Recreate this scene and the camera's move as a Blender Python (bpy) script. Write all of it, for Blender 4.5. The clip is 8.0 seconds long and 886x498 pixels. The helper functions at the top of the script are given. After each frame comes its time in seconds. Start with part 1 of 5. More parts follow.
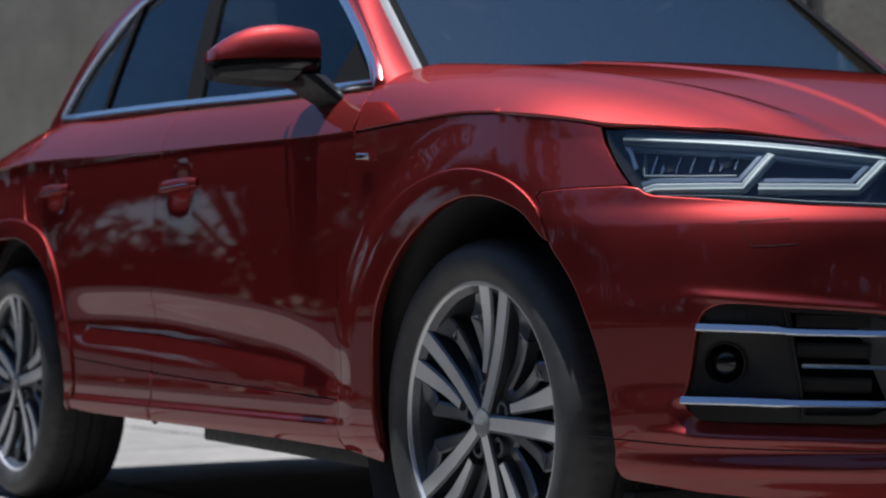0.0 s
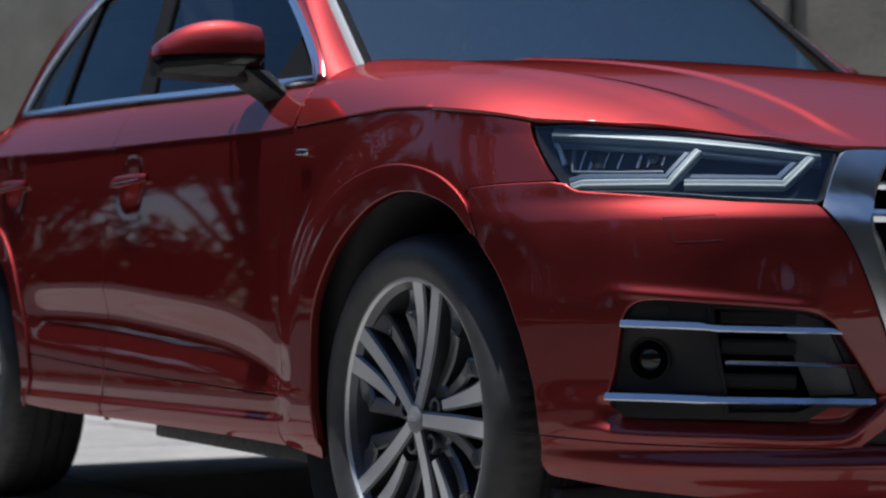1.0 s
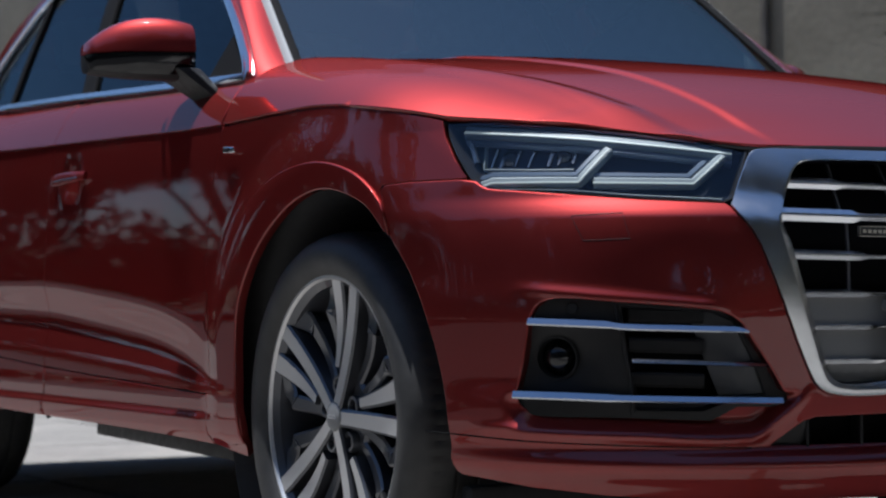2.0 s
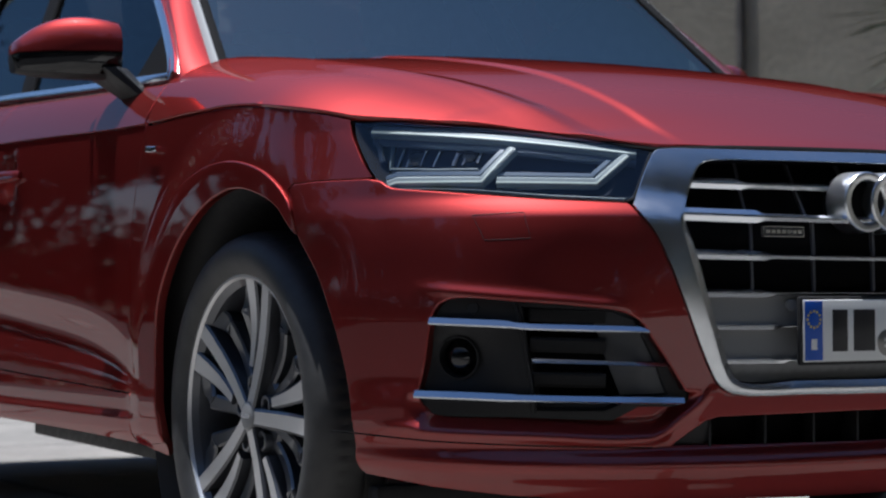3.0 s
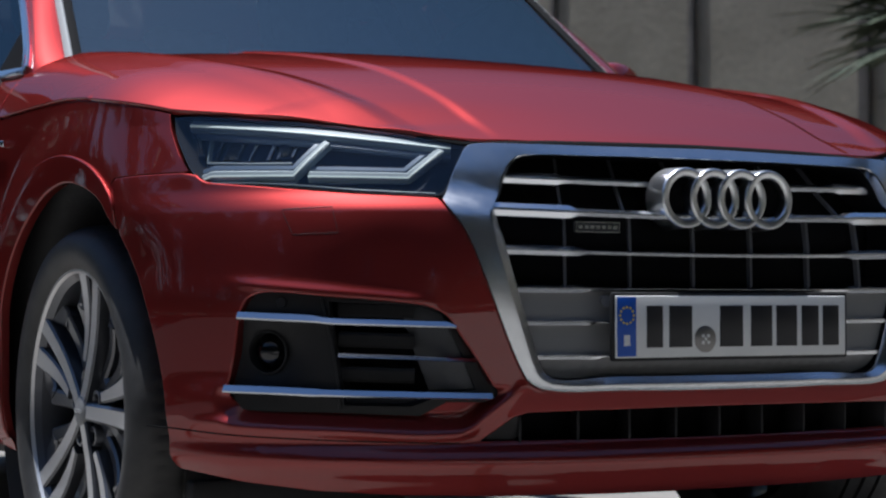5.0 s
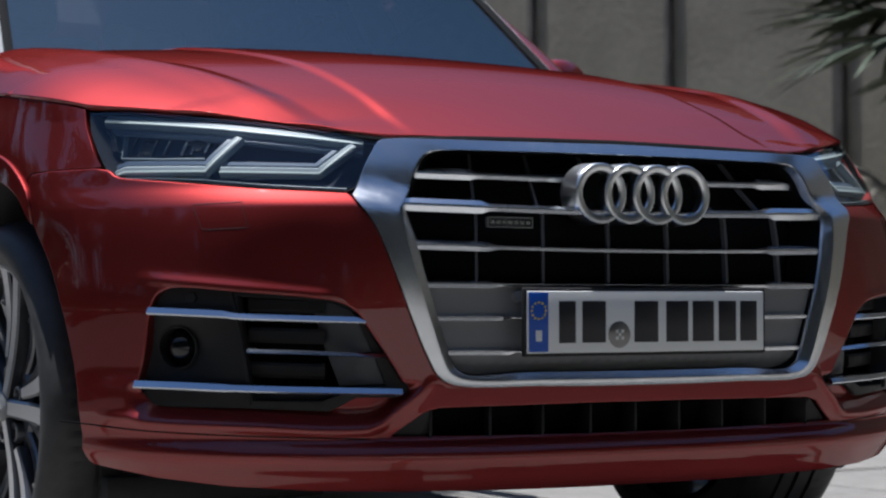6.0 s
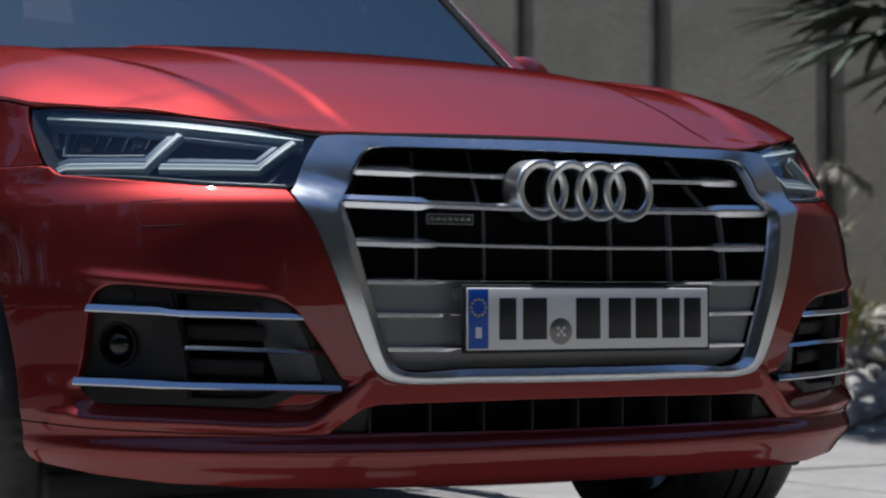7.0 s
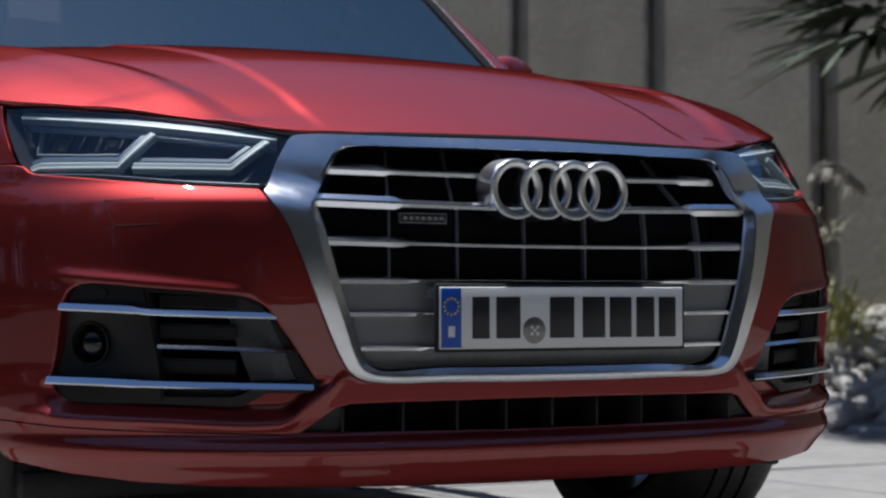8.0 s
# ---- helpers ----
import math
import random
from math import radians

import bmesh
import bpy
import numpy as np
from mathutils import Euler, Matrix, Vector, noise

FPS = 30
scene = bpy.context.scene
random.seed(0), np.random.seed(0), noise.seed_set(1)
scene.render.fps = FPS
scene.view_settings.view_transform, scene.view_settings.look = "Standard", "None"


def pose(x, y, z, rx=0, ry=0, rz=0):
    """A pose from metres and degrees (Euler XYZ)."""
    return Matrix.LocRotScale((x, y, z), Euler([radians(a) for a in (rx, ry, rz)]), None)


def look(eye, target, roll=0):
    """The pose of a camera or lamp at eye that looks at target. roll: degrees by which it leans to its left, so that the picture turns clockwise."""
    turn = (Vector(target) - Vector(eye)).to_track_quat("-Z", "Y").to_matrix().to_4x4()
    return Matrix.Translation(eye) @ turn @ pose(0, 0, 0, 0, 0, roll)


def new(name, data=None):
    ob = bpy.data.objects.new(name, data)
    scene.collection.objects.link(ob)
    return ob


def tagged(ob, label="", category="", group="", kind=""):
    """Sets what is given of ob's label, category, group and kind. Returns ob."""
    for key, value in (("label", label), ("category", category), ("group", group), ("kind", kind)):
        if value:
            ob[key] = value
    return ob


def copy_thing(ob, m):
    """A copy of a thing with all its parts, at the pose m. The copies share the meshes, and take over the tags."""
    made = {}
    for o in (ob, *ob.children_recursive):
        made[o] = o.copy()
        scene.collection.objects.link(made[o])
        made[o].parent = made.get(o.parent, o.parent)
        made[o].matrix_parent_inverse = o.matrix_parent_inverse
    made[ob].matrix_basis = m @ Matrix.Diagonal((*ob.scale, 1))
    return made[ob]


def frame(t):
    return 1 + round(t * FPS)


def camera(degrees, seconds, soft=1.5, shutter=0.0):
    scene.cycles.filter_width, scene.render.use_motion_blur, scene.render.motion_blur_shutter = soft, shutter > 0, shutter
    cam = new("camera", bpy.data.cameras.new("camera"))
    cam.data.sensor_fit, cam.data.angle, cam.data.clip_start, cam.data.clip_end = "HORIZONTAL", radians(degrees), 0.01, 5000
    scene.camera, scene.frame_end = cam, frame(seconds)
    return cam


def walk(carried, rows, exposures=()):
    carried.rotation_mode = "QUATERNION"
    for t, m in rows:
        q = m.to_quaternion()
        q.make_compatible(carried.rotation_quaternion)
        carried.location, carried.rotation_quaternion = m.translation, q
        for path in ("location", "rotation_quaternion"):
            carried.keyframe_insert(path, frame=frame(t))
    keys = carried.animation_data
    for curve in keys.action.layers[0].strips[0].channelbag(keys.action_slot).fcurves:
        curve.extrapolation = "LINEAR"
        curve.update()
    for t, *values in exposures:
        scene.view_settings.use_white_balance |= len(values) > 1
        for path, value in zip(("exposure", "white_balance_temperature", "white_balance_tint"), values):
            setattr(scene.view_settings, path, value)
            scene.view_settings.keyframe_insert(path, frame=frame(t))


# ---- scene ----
# The camera slides along the front right corner of the car, at bumper height.
# The car's front axle stands at x = 0 and it faces +x; y points to the car's left.
cam = camera(24.325, 8.0, soft=2.2)
cam.data.dof.use_dof, cam.data.dof.focus_distance, cam.data.dof.aperture_fstop = True, 3.95, 5.0
ROWS = [  # seconds, x, y, z, heading, tilt, lean
    (0.0, 3.4546, -3.0557, 0.6064, 149.318, 1.422, -0.674),
    (0.5, 3.4855, -2.9966, 0.6015, 149.431, 1.419, -0.597),
    (1.0, 3.5218, -2.9257, 0.5974, 149.538, 1.417, -0.509),
    (2.5, 3.6500, -2.6950, 0.5899, 149.834, 1.441, -0.356),
    (3.0, 3.6957, -2.6139, 0.5878, 149.952, 1.460, -0.300),
    (3.5, 3.7357, -2.5351, 0.5852, 150.074, 1.474, -0.223),
    (4.0, 3.7784, -2.4518, 0.5822, 150.189, 1.486, -0.147),
    (4.5, 3.8215, -2.3757, 0.5789, 150.298, 1.497, -0.100),
    (6.0, 3.9431, -2.1510, 0.5664, 150.583, 1.507, -0.102),
    (6.5, 3.9748, -2.0943, 0.5636, 150.679, 1.498, -0.116),
    (7.0, 3.9983, -2.0477, 0.5616, 150.768, 1.490, -0.117),
    (7.5, 4.0164, -2.0179, 0.5604, 150.838, 1.485, -0.119),
    (8.0, 4.0268, -2.0015, 0.5599, 150.878, 1.488, -0.114),
]


def slide(x, y, z, heading, tilt, lean):
    h, p = radians(heading), radians(tilt)
    way = Vector((math.cos(h) * math.cos(p), math.sin(h) * math.cos(p), math.sin(p)))
    return look((x, y, z), Vector((x, y, z)) + way, lean)


walk(cam, [(t, slide(x, y, z, h, p, r)) for t, x, y, z, h, p, r in ROWS], exposures=[(0.0, 0.67, 5850, 10), (8.0, 0.65, 5850, 10)])

# ---- daylight: a high sun to the car's right and a little behind it, under a clear sky ----
SUN_HEIGHT, SUN_TURN = 80.0, -140.0      # degrees above the horizon; heading towards the sun from +x
world = bpy.data.worlds.new("sky")
scene.world = world
world.use_nodes = True
sky = world.node_tree.nodes.new("ShaderNodeTexSky")
sky.sky_type, sky.sun_disc = "NISHITA", False
sky.sun_elevation, sky.sun_rotation = radians(SUN_HEIGHT), radians(90 - SUN_TURN)
sky.air_density, sky.dust_density, sky.ozone_density = 1.0, 0.3, 4.0
back = world.node_tree.nodes["Background"]
world.node_tree.links.new(sky.outputs[0], back.inputs[0])
back.inputs[1].default_value = 0.060
sun = new("sun", bpy.data.lights.new("sun", "SUN"))
sun.data.energy, sun.data.angle, sun.data.color = 5.0, radians(0.55), (1.0, 0.955, 0.91)
sx = Vector((math.cos(radians(SUN_HEIGHT)) * math.cos(radians(SUN_TURN)), math.cos(radians(SUN_HEIGHT)) * math.sin(radians(SUN_TURN)), math.sin(radians(SUN_HEIGHT))))
sun.matrix_world = look(sx * 50, (0, 0, 0))

# ---- materials ----


def material(name, colour, rough=0.5, metal=0.0, coat=0.0, spec=0.5):
    """A node material with its Principled shader; returns the material, its nodes and a linker."""
    m = bpy.data.materials.new(name)
    m.use_nodes = True
    b = m.node_tree.nodes["Principled BSDF"]
    b.inputs["Base Color"].default_value = (*colour, 1)
    b.inputs["Roughness"].default_value = rough
    b.inputs["Metallic"].default_value = metal
    b.inputs["Coat Weight"].default_value = coat
    b.inputs["Coat Roughness"].default_value = 0.02
    b.inputs["Specular IOR Level"].default_value = spec
    return m


def noise_node(m, scale, detail=4.0, rough=0.55, where="Object"):
    n, l = m.node_tree.nodes, m.node_tree.links
    c = n.new("ShaderNodeTexCoord")
    t = n.new("ShaderNodeTexNoise")
    t.inputs["Scale"].default_value, t.inputs["Detail"].default_value, t.inputs["Roughness"].default_value = scale, detail, rough
    l.new(c.outputs[where], t.inputs["Vector"])
    return t


def vary_colour(m, a, b, scale, low=0.35, high=0.65, detail=5.0, second=None):
    """Base colour that wanders between two tones, at one or two scales."""
    n, l = m.node_tree.nodes, m.node_tree.links
    t = noise_node(m, scale, detail)
    r = n.new("ShaderNodeValToRGB")
    r.color_ramp.elements[0].position, r.color_ramp.elements[1].position = low, high
    r.color_ramp.elements[0].color, r.color_ramp.elements[1].color = (*a, 1), (*b, 1)
    l.new(t.outputs["Fac"], r.inputs[0])
    out = r.outputs[0]
    if second:
        s, amount = second
        t2 = noise_node(m, s, 6.0, 0.65)
        mix = n.new("ShaderNodeMix")
        mix.data_type, mix.blend_type = "RGBA", "OVERLAY"
        mix.inputs["Factor"].default_value = amount
        l.new(out, mix.inputs["A"])
        l.new(t2.outputs["Color"], mix.inputs["B"])
        grey = n.new("ShaderNodeRGBToBW")
        l.new(t2.outputs["Color"], grey.inputs[0])
        l.new(grey.outputs[0], mix.inputs["B"])
        out = mix.outputs["Result"]
    l.new(out, n["Principled BSDF"].inputs["Base Color"])
    return m


def vary_rough(m, a, b, scale):
    n, l = m.node_tree.nodes, m.node_tree.links
    t = noise_node(m, scale)
    r = n.new("ShaderNodeMapRange")
    r.inputs["From Min"].default_value, r.inputs["From Max"].default_value = 0.3, 0.7
    r.inputs["To Min"].default_value, r.inputs["To Max"].default_value = a, b
    l.new(t.outputs["Fac"], r.inputs["Value"])
    l.new(r.outputs["Result"], n["Principled BSDF"].inputs["Roughness"])
    return m


def bump(m, scale, strength, distance=0.01, detail=6.0):
    n, l = m.node_tree.nodes, m.node_tree.links
    t = noise_node(m, scale, detail, 0.6)
    b = n.new("ShaderNodeBump")
    b.inputs["Strength"].default_value, b.inputs["Distance"].default_value = strength, distance
    l.new(t.outputs["Fac"], b.inputs["Height"])
    l.new(b.outputs["Normal"], n["Principled BSDF"].inputs["Normal"])
    return m


def glassy(name, tint, rough=0.0, spec_ior=1.5, gloss=(1.0, 1.0, 1.0)):
    """Clear pane: real glass that lets the light straight through."""
    m = bpy.data.materials.new(name)
    m.use_nodes = True
    n, l = m.node_tree.nodes, m.node_tree.links
    n.remove(n["Principled BSDF"])
    f = n.new("ShaderNodeFresnel")
    f.inputs["IOR"].default_value = spec_ior
    t = n.new("ShaderNodeBsdfTransparent")
    t.inputs["Color"].default_value = (*tint, 1)
    g = n.new("ShaderNodeBsdfGlossy")
    g.inputs["Roughness"].default_value = rough
    g.inputs["Color"].default_value = (*gloss, 1)
    x = n.new("ShaderNodeMixShader")
    l.new(f.outputs[0], x.inputs[0])
    l.new(t.outputs[0], x.inputs[1])
    l.new(g.outputs[0], x.inputs[2])
    l.new(x.outputs[0], n["Material Output"].inputs["Surface"])
    return m


PAINT = vary_colour(material("red_metallic_paint", (0.33, 0.012, 0.013), 0.52, 0.94, 1.0), (0.222, 0.0270, 0.0245), (0.272, 0.0345, 0.0310), 900, 0.3, 0.7, 2.0)
FRAMEMETAL = vary_rough(material("satin_aluminium", (0.66, 0.67, 0.69), 0.24, 1.0), 0.22, 0.27, 40)
PALETRIM = material("pale_trim", (0.30, 0.31, 0.31), 0.6)
PAINT.node_tree.nodes["Principled BSDF"].inputs["Specular Tint"].default_value = (0.78, 0.24, 0.23, 1)
PAINT.node_tree.nodes["Principled BSDF"].inputs["Coat IOR"].default_value = 1.50
RINGMETAL = material("ring_chrome", (0.78, 0.79, 0.80), 0.30, 1.0)
CHROME = material("satin_chrome", (0.72, 0.74, 0.77), 0.20, 1.0)
FIN = material("grille_fin_plastic", (0.07, 0.072, 0.078), 0.45)
GUIDE = material("grey_light_guide", (0.19, 0.225, 0.24), 0.5, 0.0, 0.0)
GUIDESIDE = material("blue_grey_guide_flank", (0.085, 0.115, 0.165), 0.35, 0.0, 0.4)
BRIGHT = material("polished_chrome", (0.52, 0.55, 0.60), 0.14, 1.0)
BLACK = vary_rough(material("black_plastic", (0.016, 0.016, 0.017), 0.5, 0.0, 0.0, 0.3), 0.45, 0.62, 60)
DEEPBLACK = material("matt_black", (0.004, 0.004, 0.0045), 0.8, 0.0, 0.0, 0.1)
GLOSSBLACK = material("gloss_black", (0.006, 0.006, 0.007), 0.10, 0.0, 0.2)
GREYPLASTIC = vary_rough(material("dark_grey_plastic", (0.185, 0.188, 0.190), 0.45), 0.38, 0.52, 50)
DARKBLUE = material("lamp_bowl", (0.014, 0.022, 0.040), 0.5, 0.0, 0.0, 0.2)
# core of the unlit guides; the emission is added for caught sunlight
GUIDEGLOW = material("lit_light_guide", (0.40, 0.45, 0.43), 0.5, 0.0, 0.0)
GUIDEGLOW.node_tree.nodes["Principled BSDF"].inputs["Emission Color"].default_value = (0.88, 1.0, 0.94, 1)
GUIDEGLOW.node_tree.nodes["Principled BSDF"].inputs["Emission Strength"].default_value = 0.10
REFLECTOR = material("lamp_reflector", (0.55, 0.50, 0.45), 0.15, 1.0)
LENS = glassy("clear_lens", (0.93, 0.95, 0.96), 0.0, 1.6, (0.8, 0.9, 1.0))
WINDOW = glassy("tinted_window", (0.16, 0.23, 0.30), 0.0, 1.50, (0.56, 0.70, 0.78))
SCREEN = glassy("windscreen_glass", (0.62, 0.72, 0.72), 0.0, 4.8, (0.92, 1.0, 0.92))
RUBBER = bump(vary_colour(material("tyre_rubber", (0.03, 0.03, 0.03), 0.55), (0.022, 0.022, 0.022), (0.045, 0.044, 0.042), 18, 0.3, 0.7, 5.0), 260, 0.25, 0.001)
ALLOY = vary_rough(material("machined_alloy", (0.62, 0.62, 0.62), 0.36, 0.75), 0.32, 0.42, 120)
DARKALLOY = material("dark_painted_alloy", (0.075, 0.078, 0.088), 0.35, 0.5, 0.6)
DISC = vary_rough(material("brake_steel", (0.30, 0.29, 0.28), 0.35, 1.0), 0.3, 0.5, 30)
PLATEWHITE = material("plate_white", (0.72, 0.73, 0.71), 0.5)
PLATEBLUE = material("plate_blue", (0.01, 0.08, 0.42), 0.35)
PLATEBLACK = material("plate_black", (0.012, 0.012, 0.014), 0.4)
YELLOW = material("plate_yellow", (0.75, 0.55, 0.05), 0.4)
LEATHER = bump(vary_colour(material("dark_leather", (0.03, 0.03, 0.032), 0.5), (0.025, 0.025, 0.027), (0.045, 0.044, 0.045), 30), 200, 0.2, 0.002)
PALELEATHER = bump(vary_colour(material("pale_leather", (0.5, 0.49, 0.46), 0.5), (0.46, 0.45, 0.42), (0.55, 0.54, 0.51), 20), 200, 0.2, 0.002)
CLOTH = vary_colour(material("grey_trim", (0.16, 0.16, 0.16), 0.8), (0.13, 0.13, 0.13), (0.2, 0.2, 0.2), 60)

CONCRETE = bump(vary_colour(material("pale_paving", (0.42, 0.40, 0.36), 0.85), (0.155, 0.146, 0.131), (0.225, 0.212, 0.190), 1.3, 0.3, 0.7, 7.0, (16.0, 0.55)), 60, 0.35, 0.004)
PALEYARD = bump(vary_colour(material("pale_yard", (0.29, 0.28, 0.255), 0.9), (0.245, 0.235, 0.212), (0.325, 0.312, 0.284), 1.3, 0.3, 0.7, 7.0, (16.0, 0.5)), 60, 0.35, 0.004)
JOINT = vary_colour(material("joint_sand", (0.12, 0.11, 0.09), 0.95), (0.035, 0.031, 0.026), (0.085, 0.076, 0.064), 14)
# for added ground out of view that darkens what the paint mirrors
ASPHALT = bump(vary_colour(material("asphalt", (0.04, 0.04, 0.039), 0.9), (0.026, 0.026, 0.026), (0.044, 0.043, 0.041), 2.0, 0.3, 0.7, 6.0, (220.0, 0.6)), 300, 0.5, 0.004)
EARTH = bump(vary_colour(material("dry_earth", (0.26, 0.23, 0.18), 0.95), (0.17, 0.15, 0.115), (0.27, 0.245, 0.20), 3.0, 0.3, 0.7, 8.0, (40.0, 0.5)), 30, 0.6, 0.02)
KERB = bump(vary_colour(material("kerb_stone", (0.40, 0.38, 0.34), 0.85), (0.32, 0.30, 0.27), (0.48, 0.46, 0.41), 5.0, 0.3, 0.7, 6.0, (40.0, 0.4)), 80, 0.4, 0.004)
WALL = bump(vary_colour(material("rendered_wall", (0.22, 0.20, 0.165), 0.9), (0.180, 0.163, 0.124), (0.250, 0.228, 0.176), 2.2, 0.3, 0.7, 8.0, (25.0, 0.35)), 24, 0.3, 0.010)
# wide outer ground, coloured dark so the flank mirrors less light
DARKGROUND = bump(vary_colour(material("dry_grass_field", (0.08, 0.075, 0.05), 0.95), (0.05, 0.05, 0.032), (0.10, 0.09, 0.06), 1.2, 0.3, 0.7, 8.0, (30.0, 0.5)), 40, 0.6, 0.02)
POST = bump(vary_colour(material("weathered_post", (0.07, 0.062, 0.055), 0.85), (0.05, 0.045, 0.04), (0.10, 0.09, 0.078), 6.0), 60, 0.4, 0.006)
ROCK = bump(vary_colour(material("pale_rock", (0.42, 0.40, 0.36), 0.9), (0.28, 0.262, 0.23), (0.47, 0.445, 0.40), 12.0, 0.3, 0.7, 7.0, (60.0, 0.5)), 40, 0.6, 0.01)


def leafy(name, a, b, rough=0.45):
    m = material(name, a, rough)
    n, l = m.node_tree.nodes, m.node_tree.links
    g = n.new("ShaderNodeNewGeometry")
    r = n.new("ShaderNodeValToRGB")
    r.color_ramp.elements[0].color, r.color_ramp.elements[1].color = (*a, 1), (*b, 1)
    l.new(g.outputs["Random Per Island"], r.inputs[0])
    l.new(r.outputs[0], n["Principled BSDF"].inputs["Base Color"])
    return m


PALM = leafy("palm_leaf", (0.010, 0.020, 0.007), (0.034, 0.052, 0.019), 0.7)
SHRUB = leafy("shrub_leaf", (0.06, 0.085, 0.035), (0.20, 0.21, 0.12), 0.6)
DRYSTEM = leafy("dry_flower", (0.09, 0.09, 0.045), (0.27, 0.245, 0.18), 0.8)
PLUME = leafy("grass_plume", (0.30, 0.28, 0.23), (0.48, 0.45, 0.38), 0.9)
YELLOWLEAF = leafy("yellow_green_leaf", (0.16, 0.17, 0.05), (0.36, 0.34, 0.12), 0.6)
TREELEAF = leafy("tree_leaf", (0.015, 0.027, 0.012), (0.045, 0.06, 0.025), 0.6)
BARK = bump(vary_colour(material("bark", (0.12, 0.09, 0.07), 0.9), (0.08, 0.06, 0.045), (0.17, 0.14, 0.11), 12.0), 40, 0.8, 0.02)

# ---- the car body as smooth surfaces (metres; see the note at the camera) ----
X0 = 0.10          # where the rounded nose meets the straight flanks


def lerp_table(v, *pairs):
    """Smooth curve through (place, value) pairs."""
    n = len(pairs)
    if v <= pairs[0][0]:
        return pairs[0][1]
    if v >= pairs[-1][0]:
        return pairs[-1][1]
    i = 0
    while pairs[i + 1][0] < v:
        i += 1
    (a, p), (b, q) = pairs[i], pairs[i + 1]
    d = (q - p) / (b - a)
    dl = (p - pairs[i - 1][1]) / (a - pairs[i - 1][0]) if i else d
    dr = (pairs[i + 2][1] - q) / (pairs[i + 2][0] - b) if i + 2 < n else d
    ma = 2 * dl * d / (dl + d) if dl * d > 0 else 0.0
    mb = 2 * dr * d / (dr + d) if dr * d > 0 else 0.0
    if not i:
        ma = d
    if i + 2 >= n:
        mb = d
    t, h = (v - a) / (b - a), b - a
    return (p * (1 + 2 * t) + ma * h * t) * (1 - t) ** 2 + (q * (3 - 2 * t) + mb * h * (t - 1)) * t * t


def step(a, b, v):
    t = min(1.0, max(0.0, (v - a) / (b - a)))
    return t * t * (3 - 2 * t)


def nose(z):
    """Length of the rounded nose ahead of X0 at height z, and how square it is."""
    length = lerp_table(z, (0.18, 0.66), (0.235, 0.733), (0.27, 0.7575), (0.286, 0.7675), (0.297, 0.7720), (0.305, 0.7715), (0.314, 0.7660), (0.335, 0.744), (0.36, 0.752), (0.42, 0.7625), (0.56, 0.7690),
                        (0.70, 0.7745), (0.734, 0.7730), (0.743, 0.7685), (0.752, 0.7605), (0.775, 0.737), (0.80, 0.728), (0.85, 0.69), (0.88, 0.66), (0.95, 0.58))
    square = lerp_table(z, (0.25, 2.9), (0.55, 3.0), (0.75, 2.55), (0.90, 2.3))
    return length, square


def tornado(x):
    """Height of the shoulder line, which runs on as the edge of the bonnet."""
    return lerp_table(x, (-3.7, 1.03), (-2.6, 1.041), (-2.33, 1.034), (-1.88, 1.015), (-1.2, 0.995), (-0.49, 0.977), (-0.29, 0.980),
                      (-0.10, 0.981), (0.07, 0.972), (0.20, 0.957), (0.30, 0.940), (0.38, 0.922), (0.5, 0.90))


def flare(x, z):
    """How far the wheel arches stand proud."""
    out = 0.0
    for c in (0.01, -2.81):
        r = math.hypot(x - c, 0.97 * (z - 0.364))
        keep = 1 - step(0.24, 0.40, x - c) * (1 - step(0.62, 0.80, z))
        out += keep * 0.014 * (1 - step(0.47, 0.60, r))
    return out


def half_width(x, z):
    """Half width of the flank, with its hollow door foot and sill."""
    w = lerp_table(z, (0.18, 0.86), (0.27, 0.912), (0.31, 0.940), (0.385, 0.950), (0.41, 0.949), (0.60, 0.953), (0.70, 0.952), (0.80, 0.949), (0.90, 0.944), (1.0, 0.934))
    plan = lerp_table(x, (-3.9, -0.34), (-3.7, -0.20), (-3.4, -0.08), (-3.1, -0.025), (-2.8, -0.005), (-2.0, 0.0), (-0.4, 0.0), (0.1, 0.0), (0.5, -0.01))
    deep = lerp_table(x, (-2.3, 0.560), (-2.08, 0.563), (-1.65, 0.557), (-1.18, 0.527), (-0.86, 0.497), (-0.68, 0.465), (-0.54, 0.425), (-0.4, 0.40))
    foot = lerp_table(x, (-2.3, 0.478), (-1.25, 0.432), (-0.5, 0.400))
    hollow = step(-2.32, -2.08, x) * min(1.0, max(0.0, deep - foot) / 0.125) * step(foot, max(deep, foot + 0.02), z) * (1 - step(deep, deep + 0.10, z))
    ledge = step(-2.32, -2.24, x) * (1 - step(-0.62, -0.45, x)) * (1 - step(0.332, 0.352, z))
    return w + plan - 0.021 * hollow + 0.010 * ledge


def shell(u, z, inset=0.0):
    """The body below the shoulder: u runs from the middle of the nose round the corner and along the flank; u below 0 is the left side."""
    k = 0.9 * math.pi / 2
    side = -1.0 if u >= 0 else 1.0
    u = abs(u)
    if u < k:
        a = u / 0.9
        length, square = nose(z)
        w = half_width(X0, z)
        r = (abs(math.cos(a) / length) ** square + abs(math.sin(a) / w) ** square) ** (-1 / square)
        r += flare(X0 + r * math.cos(a), z) * step(0.9, 1.3, a) - inset
        return X0 + r * math.cos(a), side * r * math.sin(a), z
    x = X0 - (u - k)
    return x, side * (half_width(x, z) + flare(x, z) - inset), z

from mathutils.geometry import delaunay_2d_cdt as delaunay


# ---- mesh helpers ----


